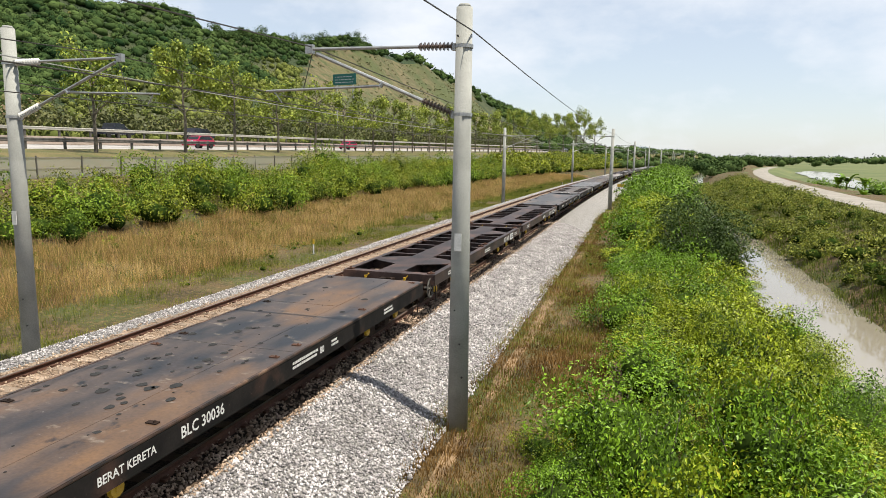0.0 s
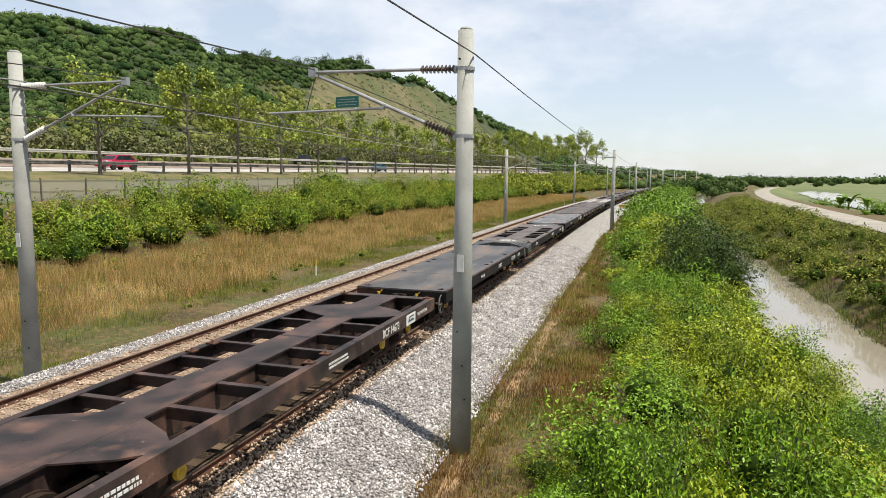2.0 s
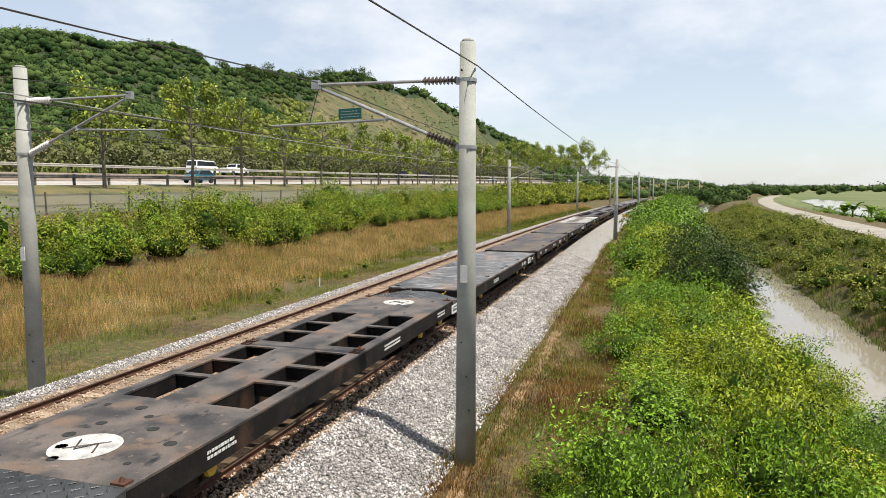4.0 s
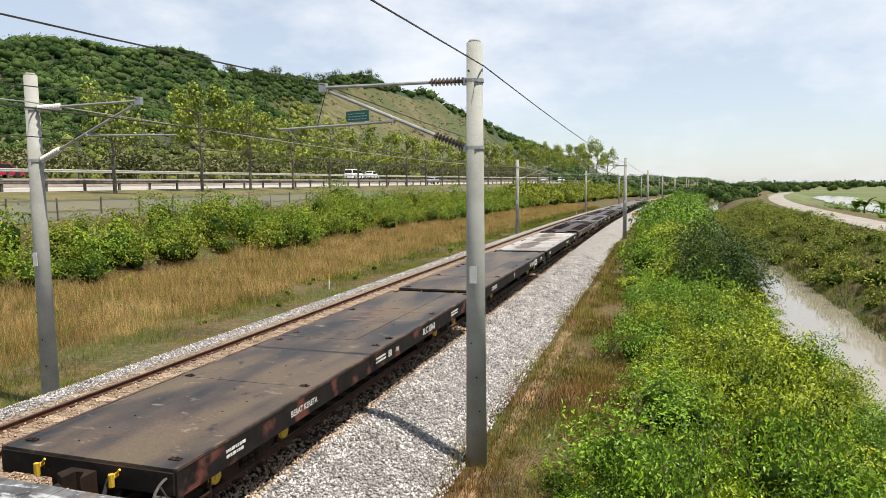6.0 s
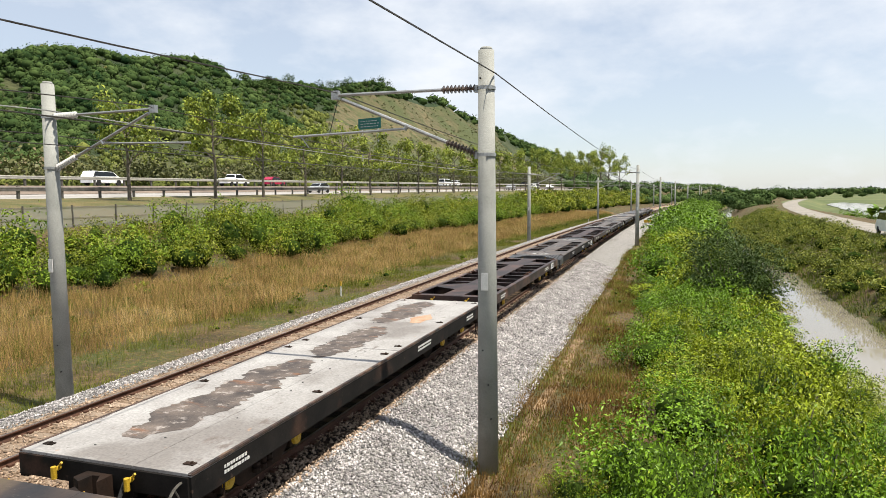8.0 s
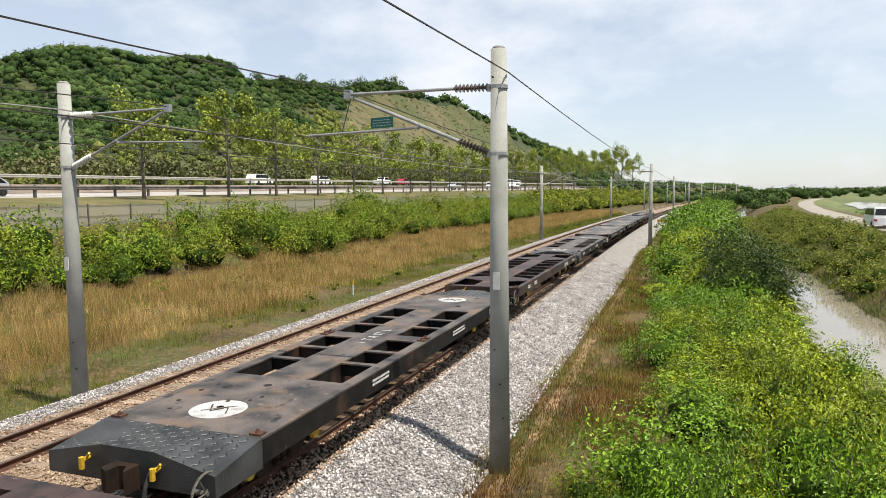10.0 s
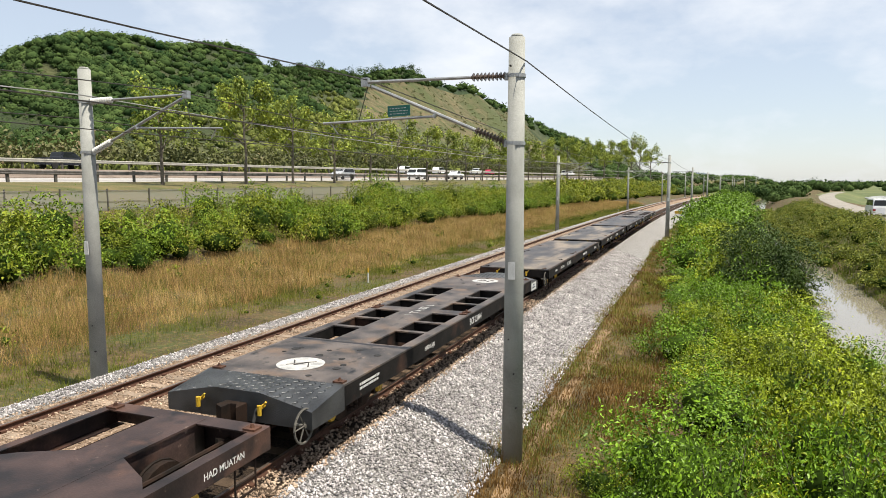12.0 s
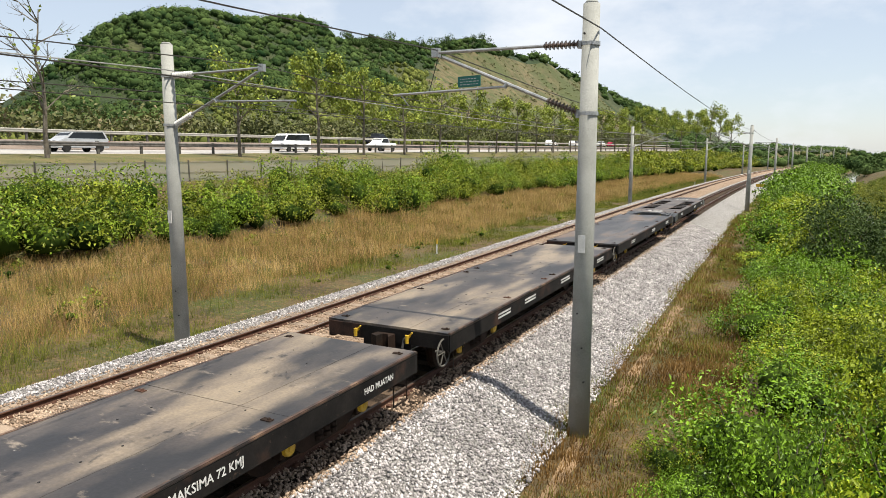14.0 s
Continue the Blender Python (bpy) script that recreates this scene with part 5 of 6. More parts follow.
SHAPES = {   # body outline, window outline, wheelbase ends
    "hatchback": ([(2.0, 0.3), (2.05, 0.65), (1.2, 0.95), (0.55, 1.42), (-1.1, 1.48), (-1.85, 1.05), (-1.95, 0.3)], [(1.0, 0.98), (0.5, 1.37), (-1.05, 1.42), (-1.6, 1.0)], 1.25, 0.82),
    "mpv": ([(2.2, 0.3), (2.25, 0.75), (1.5, 1.02), (0.75, 1.55), (-1.9, 1.62), (-2.25, 1.0), (-2.25, 0.3)], [(1.25, 1.05), (0.72, 1.5), (-1.75, 1.56), (-2.0, 1.05)], 1.4, 0.88),
    "van": ([(2.4, 0.3), (2.45, 0.9), (2.15, 1.2), (1.55, 1.95), (-2.2, 2.02), (-2.4, 1.1), (-2.4, 0.3)], [(2.05, 1.25), (1.5, 1.82), (-2.1, 1.88), (-2.2, 1.25)], 1.5, 0.9),
    "pickup": ([(2.5, 0.4), (2.55, 0.85), (1.5, 1.1), (0.8, 1.68), (-0.6, 1.72), (-0.85, 1.12), (-2.5, 1.1), (-2.5, 0.4)], [(1.25, 1.12), (0.75, 1.62), (-0.5, 1.66), (-0.65, 1.15)], 1.6, 0.9),
}


def make_car(shape, paint, label, roof=False):
    body, win, base, half = SHAPES[shape]
    th = thing("van" if shape == "van" else "pickup_truck" if shape == "pickup" else "car", label, "car", "vehicles on the highway")
    part("body", sweep_body(body, half, 0.16), paint, th)
    for s in (-1, 1):
        bm = bmesh.new()
        ring_v = [bm.verts.new((s * (half + 0.012 - 0.16 * max(0, (z - 0.3) / (max(q for _, q in body) - 0.3) - 0.35)), y, z)) for y, z in win]
        bm.faces.new(ring_v if s > 0 else ring_v[::-1])
        ext = bmesh.ops.extrude_face_region(bm, geom=bm.faces[:])
        for v in [g for g in ext["geom"] if isinstance(g, bmesh.types.BMVert)]:
            v.co.x *= 0.97
        bmesh.ops.recalc_face_normals(bm, faces=bm.faces)
        part("side_window", bm, M_GLASS, th, "dark side glass")
    for e, (p, q) in ((1, (win[0], win[1])), (-1, (win[-1], win[-2]))):
        bm = bmesh.new()
        d = 0.06 * e
        w1, w2 = half - 0.1, half - 0.2
        vs = [bm.verts.new(c) for c in ((-w1, p[0] + d + 0.12 * e, p[1]), (w1, p[0] + d + 0.12 * e, p[1]), (w2, q[0] + d + 0.1 * e, q[1] - 0.02), (-w2, q[0] + d + 0.1 * e, q[1] - 0.02))]
        f = bm.faces.new(vs)
        ext = bmesh.ops.extrude_face_region(bm, geom=[f])
        for v in [g for g in ext["geom"] if isinstance(g, bmesh.types.BMVert)]:
            v.co.y -= 0.05 * e
        bmesh.ops.recalc_face_normals(bm, faces=bm.faces)
        part("windscreen" if e > 0 else "rear_window", bm, M_GLASS, th, "dark glass")
    for s in (-1, 1):
        for y in (-base, base):
            o = part("wheel", CARWHEEL, None, th)
            o.matrix_basis = pose(s * (half - 0.08), y, 0.33)
        for y, m, nm in ((body[1][0], M_HEAD, "headlight"), (body[-2][0] if shape != "hatchback" else -1.93, M_LAMP, "tail_light")):
            bm = bmesh.new()
            box(bm, s * (half - 0.18) - 0.13, s * (half - 0.18) + 0.13, y - 0.06, y + 0.06, 0.68, 0.88)
            part(nm, bm, m, th)
    return th


P_RED = glossy("red_car_paint", (0.3, 0.015, 0.05))
P_WHITE = glossy("white_car_paint", (0.72, 0.73, 0.74))
P_SILVER = glossy("silver_car_paint", (0.42, 0.43, 0.44), 0.3, 0.4)
P_DARK = glossy("dark_car_paint", (0.02, 0.022, 0.03))
P_BLUE = glossy("teal_car_paint", (0.02, 0.10, 0.14))
LANE_A, LANE_B = -50.0, -60.5
CARS = [   # vehicle, lane, road height, y at the start, speed along the line
    (make_car("hatchback", P_RED, "magenta-red hatchback on the near carriageway"), LANE_A, 4.3, 67.7, -26.4),
    (make_car("hatchback", P_RED, "second magenta-red hatchback following on the near carriageway"), LANE_A, 4.3, 107.3, -26.4),
    (make_car("hatchback", P_BLUE, "small teal hatchback on the near carriageway"), LANE_A, 4.3, 172.0, -26.4),
    (make_car("hatchback", P_SILVER, "small silver hatchback on the near carriageway"), LANE_A, 4.3, 300.0, -26.4),
    (make_car("mpv", P_SILVER, "silver people carrier on the near carriageway"), LANE_A, 4.3, 404.2, -26.4),
    (make_car("van", P_WHITE, "white van with dark windows on the near carriageway"), LANE_A, 4.3, 430.1, -26.4),
    (make_car("pickup", P_WHITE, "white pickup truck on the near carriageway"), LANE_A, 4.3, 448.6, -26.4),
    (make_car("pickup", P_DARK, "dark pickup truck on the far carriageway"), LANE_B, 5.4, 66.0, 22.0),
    (make_car("mpv", P_DARK, "dark blue people carrier on the far carriageway"), LANE_B, 5.4, 82.0, 22.0),
    (make_car("van", P_WHITE, "white minibus on the far carriageway"), LANE_B, 5.4, -7.0, 22.0),
    (make_car("pickup", P_WHITE, "white pickup truck following a minibus on the far carriageway"), LANE_B, 5.4, 0.5, 22.0),
    (make_car("pickup", P_WHITE, "white pickup truck on the far carriageway beside the hill"), LANE_B, 5.4, -93.0, 22.0),
    (make_car("hatchback", P_RED, "red hatchback on the far carriageway"), LANE_B, 5.4, -83.0, 22.0),
    (make_car("mpv", P_WHITE, "white people carrier on the far carriageway"), LANE_B, 5.4, -116.5, 22.0),
    (make_car("mpv", P_WHITE, "white people carrier alone on the far carriageway"), LANE_B, 5.4, -134.0, 22.0),
    (make_car("pickup", P_DARK, "black pickup truck on the far carriageway"), LANE_B, 5.4, -214.0, 22.0),
]
VAN = make_car("van", P_WHITE, "white van driving along the sandy canal road")


# ---- plants ----
def tris(quads):
    return np.concatenate([quads[:, [0, 1, 2]], quads[:, [0, 2, 3]]])


def lumpy_balls(centres, radii, level=1, squash=1.0, rough=0.3):
    """Uneven closed balls, one island each: verts and triangles."""
    bm = bmesh.new()
    bmesh.ops.create_icosphere(bm, subdivisions=level, radius=1.0)
    base = np.array([tuple(v.co) for v in bm.verts])
    face = np.array([[v.index for v in f.verts] for f in bm.faces])
    bm.free()
    centres, radii = np.asarray(centres, float).reshape(-1, 3), np.asarray(radii, float).reshape(-1)
    n, k = len(centres), len(base)
    size = radii[:, None] * (1 + rng.uniform(-rough, rough, (n, k)))
    v = centres[:, None] + base[None] * size[:, :, None] * np.array([1, 1, squash])
    f = face[None] + (np.arange(n) * k)[:, None, None]
    return v.reshape(-1, 3), f.reshape(-1, 3)


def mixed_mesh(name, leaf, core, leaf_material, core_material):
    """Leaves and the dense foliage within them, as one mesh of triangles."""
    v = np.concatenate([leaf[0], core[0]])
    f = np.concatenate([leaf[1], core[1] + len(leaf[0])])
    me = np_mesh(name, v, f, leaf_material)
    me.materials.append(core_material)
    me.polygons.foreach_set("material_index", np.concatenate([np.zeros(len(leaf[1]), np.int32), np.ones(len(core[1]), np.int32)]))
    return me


Bush = collections.namedtuple("Bush", "leaf core material leaves stem")


def bush_mesh(name, r, h, clumps, leaves, length, width, material, twigs=9, level=2, core=0.52, shape=0.6):
    """A shrub: crooked stems, a dense core coloured as shade, and many tufts of leaves with gaps between them."""
    d = rng.normal(0, 1, (clumps, 3))
    d[:, 2] = np.abs(d[:, 2]) * 1.1 - 0.22
    d /= np.linalg.norm(d, axis=1)[:, None]
    ph = rng.uniform(0, 6, 4)
    swell = lambda q: 1 + 0.2 * np.sin(q[:, 0] * 3.1 + ph[0]) * np.cos(q[:, 1] * 3.4 + ph[1]) + 0.12 * np.sin(q[:, 2] * 6 + ph[2] + q[:, 0] * 5)
    size, mid = np.array([r, r, h * shape]), np.array([0, 0, h * 0.36])
    c = mid + d * size * (swell(d) * rng.uniform(0.7, 1.0, clumps))[:, None]
    rs = r * rng.uniform(0.16, 0.34, clumps)
    share = rs ** 2 / (rs ** 2).sum()
    pick = rng.choice(clumps, leaves, p=share)
    e = rng.normal(0, 1, (leaves, 3)) + 0.6 * d[pick]
    e[:, 2] += 0.25
    e /= np.linalg.norm(e, axis=1)[:, None]
    p = c[pick] + e * (rs[pick] * rng.uniform(0.55, 1.1, leaves))[:, None] * np.array([1, 1, 0.8])
    sprig = rng.random(leaves) < 0.05
    inside = rng.random(leaves) < 0.3
    q = rng.normal(0, 1, (leaves, 3))
    q[:, 2] = np.abs(q[:, 2]) - 0.3
    q /= np.linalg.norm(q, axis=1)[:, None]
    p[inside] = (mid + q * size * (swell(q) * rng.uniform(0.6, 0.92, leaves))[:, None])[inside]
    e[inside] = q[inside]
    p[sprig] += e[sprig] * (rng.uniform(0.05, 0.25, sprig.sum()) * r)[:, None]
    p[:, 2] = np.maximum(p[:, 2], 0.03)
    v, f = leaf_quads(p, e, length, width)
    leaf = (v, tris(f))
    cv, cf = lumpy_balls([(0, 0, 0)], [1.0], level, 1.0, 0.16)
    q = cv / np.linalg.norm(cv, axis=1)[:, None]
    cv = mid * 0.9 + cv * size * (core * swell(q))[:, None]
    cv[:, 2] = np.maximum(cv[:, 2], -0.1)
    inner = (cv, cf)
    bm = bmesh.new()
    for i in range(twigs):
        end = c[i % clumps]
        m = end * 0.5 + np.array([rng.normal(0, 0.08), rng.normal(0, 0.08), 0])
        rod(bm, (rng.normal(0, 0.1), rng.normal(0, 0.1), -0.25), m, 0.03, 0.02, 5)
        rod(bm, m, end, 0.02, 0.008, 5)
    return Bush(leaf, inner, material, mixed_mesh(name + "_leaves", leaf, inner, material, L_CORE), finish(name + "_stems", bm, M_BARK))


def shrub(meshes, label, group, m, cat="shrub"):
    th = thing("shrub", label, cat, group)
    part("leaves", meshes.leaves, None, th)
    part("stem", meshes.stem, None, th)
    th.matrix_basis = m
    return th


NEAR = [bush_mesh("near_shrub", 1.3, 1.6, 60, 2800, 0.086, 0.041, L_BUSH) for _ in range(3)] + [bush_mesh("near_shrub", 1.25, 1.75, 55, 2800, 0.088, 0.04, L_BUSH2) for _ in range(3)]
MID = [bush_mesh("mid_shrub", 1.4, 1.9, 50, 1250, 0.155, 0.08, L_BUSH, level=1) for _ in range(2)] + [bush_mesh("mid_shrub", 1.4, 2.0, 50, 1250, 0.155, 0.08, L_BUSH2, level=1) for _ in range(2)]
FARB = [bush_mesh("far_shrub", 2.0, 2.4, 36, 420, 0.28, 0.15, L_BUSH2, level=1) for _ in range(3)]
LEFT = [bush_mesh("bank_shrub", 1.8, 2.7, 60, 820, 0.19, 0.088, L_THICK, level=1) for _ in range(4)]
FRESH = [bush_mesh("fresh_shrub", 1.7, 2.8, 55, 800, 0.19, 0.085, L_FRESH, level=1) for _ in range(3)]
FARB2 = [bush_mesh("far_bank_shrub", 1.9, 2.4, 30, 280, 0.4, 0.22, L_THICK, level=1) for _ in range(3)]
WEED = [bush_mesh("weed", 1.0, 1.0, 12, 110, 0.2, 0.07, L_THICK, 3, level=1, core=0.3) for _ in range(3)]
LOW = [bush_mesh("low_scrub", 1.3, 1.1, 30, 400, 0.16, 0.075, L_OLIVE, level=1) for _ in range(3)]
DARKT = [bush_mesh("dark_bush", 1.75, 3.6, 90, 3600, 0.15, 0.06, L_DARK, 14, level=2)]


def crest(u):
    """How high the shrubs stand over the strip between path and canal."""
    return min(1.0, 3.6 - 1.2 * max(u, 1.5), 0.4 + 1.0 * (u + 1.8))


def strew(meshes, u0, u1, y0, y1, step, s0, s1, label, group, cover=None, capped=False, joined=""):
    """Shrubs scattered over a strip along the line; joined ones become one object."""
    y, soup, stem = y0, [], []
    while y < y1:
        u = u0 + rng.uniform(0, step * 0.6)
        while u < u1:
            uu, yy = u + rng.normal(0, step * 0.2), y + rng.normal(0, step * 0.25)
            s = rng.uniform(s0, s1)
            g = ground_z(uu) + rise(uu, yy)
            sz = s * rng.uniform(0.8, 1.2)
            if capped:
                sz = max(0.3, (crest(uu) - g) / 1.75 * min(1.05, 0.8 + 1.15 * noise.noise((uu * 0.6, yy * 0.45, 8.0)) + rng.uniform(-0.26, 0.2)))
                s = min(s, 0.35 + sz * 0.75)
            if cover is None or cover(uu, yy):
                k = rng.integers(0, len(meshes))
                if capped:
                    deep = noise.noise((uu * 0.35, yy * 0.25, 2.0)) + 0.12 * (1.2 - uu) > 0.06
                    cut = len(meshes) // 2 + len(meshes) % 2
                    k = rng.integers(cut, len(meshes)) if deep else rng.integers(0, cut)
                ang = rng.uniform(0, math.tau)
                m = Matrix.Translation((uu + bend(yy), yy, g - 0.05)) @ Matrix.Rotation(ang, 4, "Z") @ Matrix.Diagonal((s, s, sz, 1))
                if joined:
                    turn, put = np.array(m.to_3x3()).T, np.array(m.translation)
                    for heap, (hv, hf) in ((soup, meshes[k].leaf), (stem, meshes[k].core)):
                        heap.append((hv @ turn + put, hf))
                else:
                    th = shrub(meshes[k], label, group, Matrix.Identity(4))
                    th.matrix_basis = m
            u += step * rng.uniform(0.85, 1.15)
        y += step * 0.9
    if joined:
        whole = []
        for heap in (soup, stem):
            at = np.cumsum([0] + [len(hv) for hv, _ in heap])
            whole.append((np.concatenate([hv for hv, _ in heap]), np.concatenate([hf + at[i] for i, (_, hf) in enumerate(heap)])))
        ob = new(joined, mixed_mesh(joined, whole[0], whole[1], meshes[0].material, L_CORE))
        tagged(ob, label, "shrubs", kind="stuff")


strew(NEAR, 4.5, 6.0, 5.5, 24, 1.3, 0.55, 0.85, "bright green leafy shrub overhanging the canal edge", "shrubs between path and canal")
strew(NEAR, -0.1, 4.9, 4.6, 30, 1.6, 0.7, 1.3, "bright green leafy shrub with yellowing tips beside the canal", "shrubs between path and canal", capped=True)
strew(NEAR, -1.5, 0.1, 4.4, 12, 1.15, 0.3, 0.6, "low leafy shrub at the edge of the path", "shrubs between path and canal")
strew(MID, -0.9, 4.9, 30, 72, 1.75, 0.85, 1.2, "green leafy shrub on the canal bank", "shrubs between path and canal", capped=True)
strew(FARB, -0.6, 4.6, 72, 260, 3.0, 0.75, 1.3, "tall green shrubs beside the railway in the distance", "", cover=lambda u, y: rng.random() < 0.85, joined="distant_shrubs")
strew(LEFT, -31.8, -25.6, 6, 130, 2.3, 0.5, 1.1, "dense olive-green shrubs on the road embankment", "", cover=lambda u, y: noise.noise((u * 0.3, y * 0.12, 3.0)) < 0.2, joined="embankment_shrubs")
strew(FRESH, -31.8, -25.2, 6, 130, 2.3, 0.55, 1.15, "fresh green shrubs on the road embankment", "", cover=lambda u, y: noise.noise((u * 0.3, y * 0.12, 3.0)) > -0.02, joined="fresh_embankment_shrubs")
strew(FARB2, -32.5, -24.0, 130, 300, 3.8, 1.0, 1.5, "dense green shrubs on the embankment in the distance", "", joined="distant_embankment_shrubs")
strew(LOW, 10.2, 15.2, 16, 140, 1.75, 0.5, 1.25, "low olive scrub on the canal's far bank", "", cover=lambda u, y: noise.noise((u * 0.3, y * 0.2, 6.0)) + rng.uniform(-0.3, 0.3) > -0.12, joined="bank_scrub")
strew(LOW, 4.9, 6.3, 42, 170, 1.7, 0.6, 1.1, "green scrub hanging over the canal", "", joined="canal_edge_scrub")
strew(LOW, 8.7, 10.2, 62, 170, 1.7, 0.6, 1.1, "green scrub at the foot of the far bank", "", joined="far_edge_scrub")
strew(WEED, -24.5, -14.8, 7, 110, 2.7, 0.25, 0.7, "scattered green weeds in the dry grass", "", cover=lambda u, y: rng.random() < 0.55, joined="grass_weeds")
strew(WEED, -2.5, -1.7, 6, 60, 1.6, 0.2, 0.4, "small green weeds beside the path", "", cover=lambda u, y: rng.random() < 0.5, joined="path_weeds")
for u, y, s in ((2.3, 31.0, 1.0), (3.5, 32.6, 0.95), (2.5, 34.6, 1.12)):
    th = shrub(DARKT[0], "dark green bushy tree leaning over the canal", "dark trees by the canal", Matrix.Identity(4), "tree")
    th.matrix_basis = pose(u, y, ground_z(u) - 0.1, 0, 0, u * 90) @ Matrix.Diagonal((s, s, s, 1))


def blades(name, u0, u1, y0, y1, count, h0, h1, w, material, label, power=1.4, zfun=ground_z, clumpy=0.0, tuft=10):
    """Grass: slender blades leaning out of their tufts."""
    roots = count // tuft
    u, y = rng.uniform(u0, u1, roots), y0 + (y1 - y0) * rng.uniform(0, 1, roots) ** power
    if clumpy:
        keep = np.array([noise.noise((a * 0.7, b * 0.35, 4.0)) > -clumpy * rng.random() for a, b in zip(u, y)])
        u, y = u[keep], y[keep]
    grow = np.array([0.85 + 0.7 * noise.noise((a * 0.45, b * 0.3, 11.0)) for a, b in zip(u, y)]) * rng.uniform(0.65, 1.25, len(u))
    u, y, grow = np.repeat(u, tuft), np.repeat(y, tuft), np.repeat(grow, tuft)
    n = len(u)
    out = rng.normal(0, 1, (n, 2))
    far = 1 + y / 40
    du, dy = out[:, 0] * 0.07 * far, out[:, 1] * 0.07 * far
    z = np.array([zfun(a) for a in u])
    base = np.stack([u + du + bend_np(y), y + dy, z - 0.03], 1)
    h = rng.uniform(h0, h1, n) * grow
    ang = rng.uniform(0, math.tau, n)
    side = np.stack([np.cos(ang), np.sin(ang), np.zeros(n)], 1) * (w * far)[:, None]
    lean = np.stack([out[:, 0], out[:, 1], np.zeros(n)], 1) * (0.22 * h)[:, None] + rng.normal(0, 0.12, (n, 3)) * h[:, None]
    lean[:, 2] = h
    v = np.stack([base - side, base + side, base + lean], 1).reshape(-1, 3)
    return tagged(new(name, np_mesh(name, v, np.arange(3 * n).reshape(-1, 3), material)), label, "grass", kind="stuff")


blades("dry_grass", -26.4, -16.4, 4, 160, 170000, 0.25, 0.95, 0.0045, L_DRY, "tall dry golden grass below the embankment", clumpy=0.9)
blades("brown_grass", -26.0, -17.0, 4, 130, 70000, 0.2, 0.8, 0.004, L_BROWN, "reddish-brown seeding grass among the dry stems", clumpy=0.2)
blades("ballast_edge_grass", -17.2, -13.7, 4, 120, 70000, 0.05, 0.22, 0.006, L_TURF, "short weedy grass along the foot of the ballast", tuft=6)
blades("tall_green_grass", -26.2, -15.0, 4, 150, 120000, 0.2, 0.75, 0.005, L_GRASS, "green grass growing among the dry stems", clumpy=0.3)
blades("short_grass", -26, -13.6, 4, 150, 80000, 0.06, 0.26, 0.006, L_GRASS, "short yellow-green grass beside the ballast", tuft=6)
blades("verge_grass", -3.6, -1.0, 3.5, 90, 80000, 0.06, 0.26, 0.006, L_TURF, "patchy yellow-green grass along the path", 1.9, clumpy=0.4, tuft=8)
blades("dry_verge_grass", -3.6, -0.6, 3.5, 60, 100000, 0.04, 0.19, 0.009, L_STRAW, "dry straw along the path", 2.0, tuft=8)
blades("bank_grass", 9.3, 16.0, 16, 150, 60000, 0.15, 0.55, 0.01, L_BANK, "rough green grass on the far canal bank")


def tree_parts(seed, h, leaves, length, spread, bare=False):
    r = random.Random(seed)
    bm = bmesh.new()
    pts = [Vector((0, 0, -0.4))]
    for i in range(1, 7):
        pts.append(Vector((r.uniform(-0.12, 0.12) * i * 0.4, r.uniform(-0.12, 0.12) * i * 0.4, h * 0.8 * i / 6)))
    for i in range(6):
        rod(bm, pts[i], pts[i + 1], 0.17 * (1 - i / 7.2), 0.17 * (1 - (i + 1) / 7.2), 7)
    ends = [pts[-1]]
    limbs = bmesh.new()
    for i in range(16):
        f = r.uniform(0.28, 0.98)
        k = min(5, int(f * 6))
        a = pts[k].lerp(pts[k + 1], f * 6 - k)
        ang, ln = r.uniform(0, math.tau), spread * (1.15 - f * 0.55) * r.uniform(0.6, 1.0)
        b = a + Vector((math.cos(ang) * ln * 0.6, math.sin(ang) * ln * 0.6, ln * r.uniform(0.3, 0.7)))
        rod(limbs, a, b, 0.05, 0.03, 5)
        for q in range(3):
            c = b + Vector((math.cos(ang + r.uniform(-0.8, 0.8)) * ln * 0.5, math.sin(ang + r.uniform(-0.8, 0.8)) * ln * 0.5, ln * r.uniform(0.0, 0.5)))
            rod(limbs, b, c, 0.025, 0.01, 4)
            ends += [c, b.lerp(c, 0.5)]
            if bare:
                for g in range(3):
                    rod(limbs, b.lerp(c, 0.4 + 0.3 * g), c + Vector((r.uniform(-0.5, 0.5), r.uniform(-0.5, 0.5), r.uniform(0, 0.6))), 0.012, 0.006, 3)
    e = np.array([tuple(p) for p in ends])
    pick = rng.integers(0, len(e), leaves)
    d = rng.normal(0, 1, (leaves, 3))
    p = e[pick] + d * 0.3
    v, f = leaf_quads(p, d / np.linalg.norm(d, axis=1)[:, None], length, length * 0.62, 0.3)
    return finish("trunk", bm, M_BARK), finish("limbs", limbs, M_BARK), np_mesh("crown", v, f, L_ROAD)


ROADTREES = [tree_parts(s, h, n, 0.33, sp) for s, h, n, sp in ((1, 9.2, 1300, 2.8), (2, 10.8, 3000, 3.3), (3, 9.8, 2400, 3.2), (4, 9.4, 1600, 3.0))]
BARE = tree_parts(9, 11.5, 60, 0.3, 2.6, True)


def road_tree(k, u, y, s, label):
    th = thing("roadside_tree", label, "tree", "trees along the highway")
    src = BARE if k < 0 else ROADTREES[k]
    for nm, me in zip(("trunk", "branching", "crown"), src):
        part(nm, me, None, th)
    th.matrix_basis = pose(u + bend(y), y, ground_z(u) + rise(u, y), 0, 0, y * 37 % 360) @ Matrix.Diagonal((s, s, s, 1))


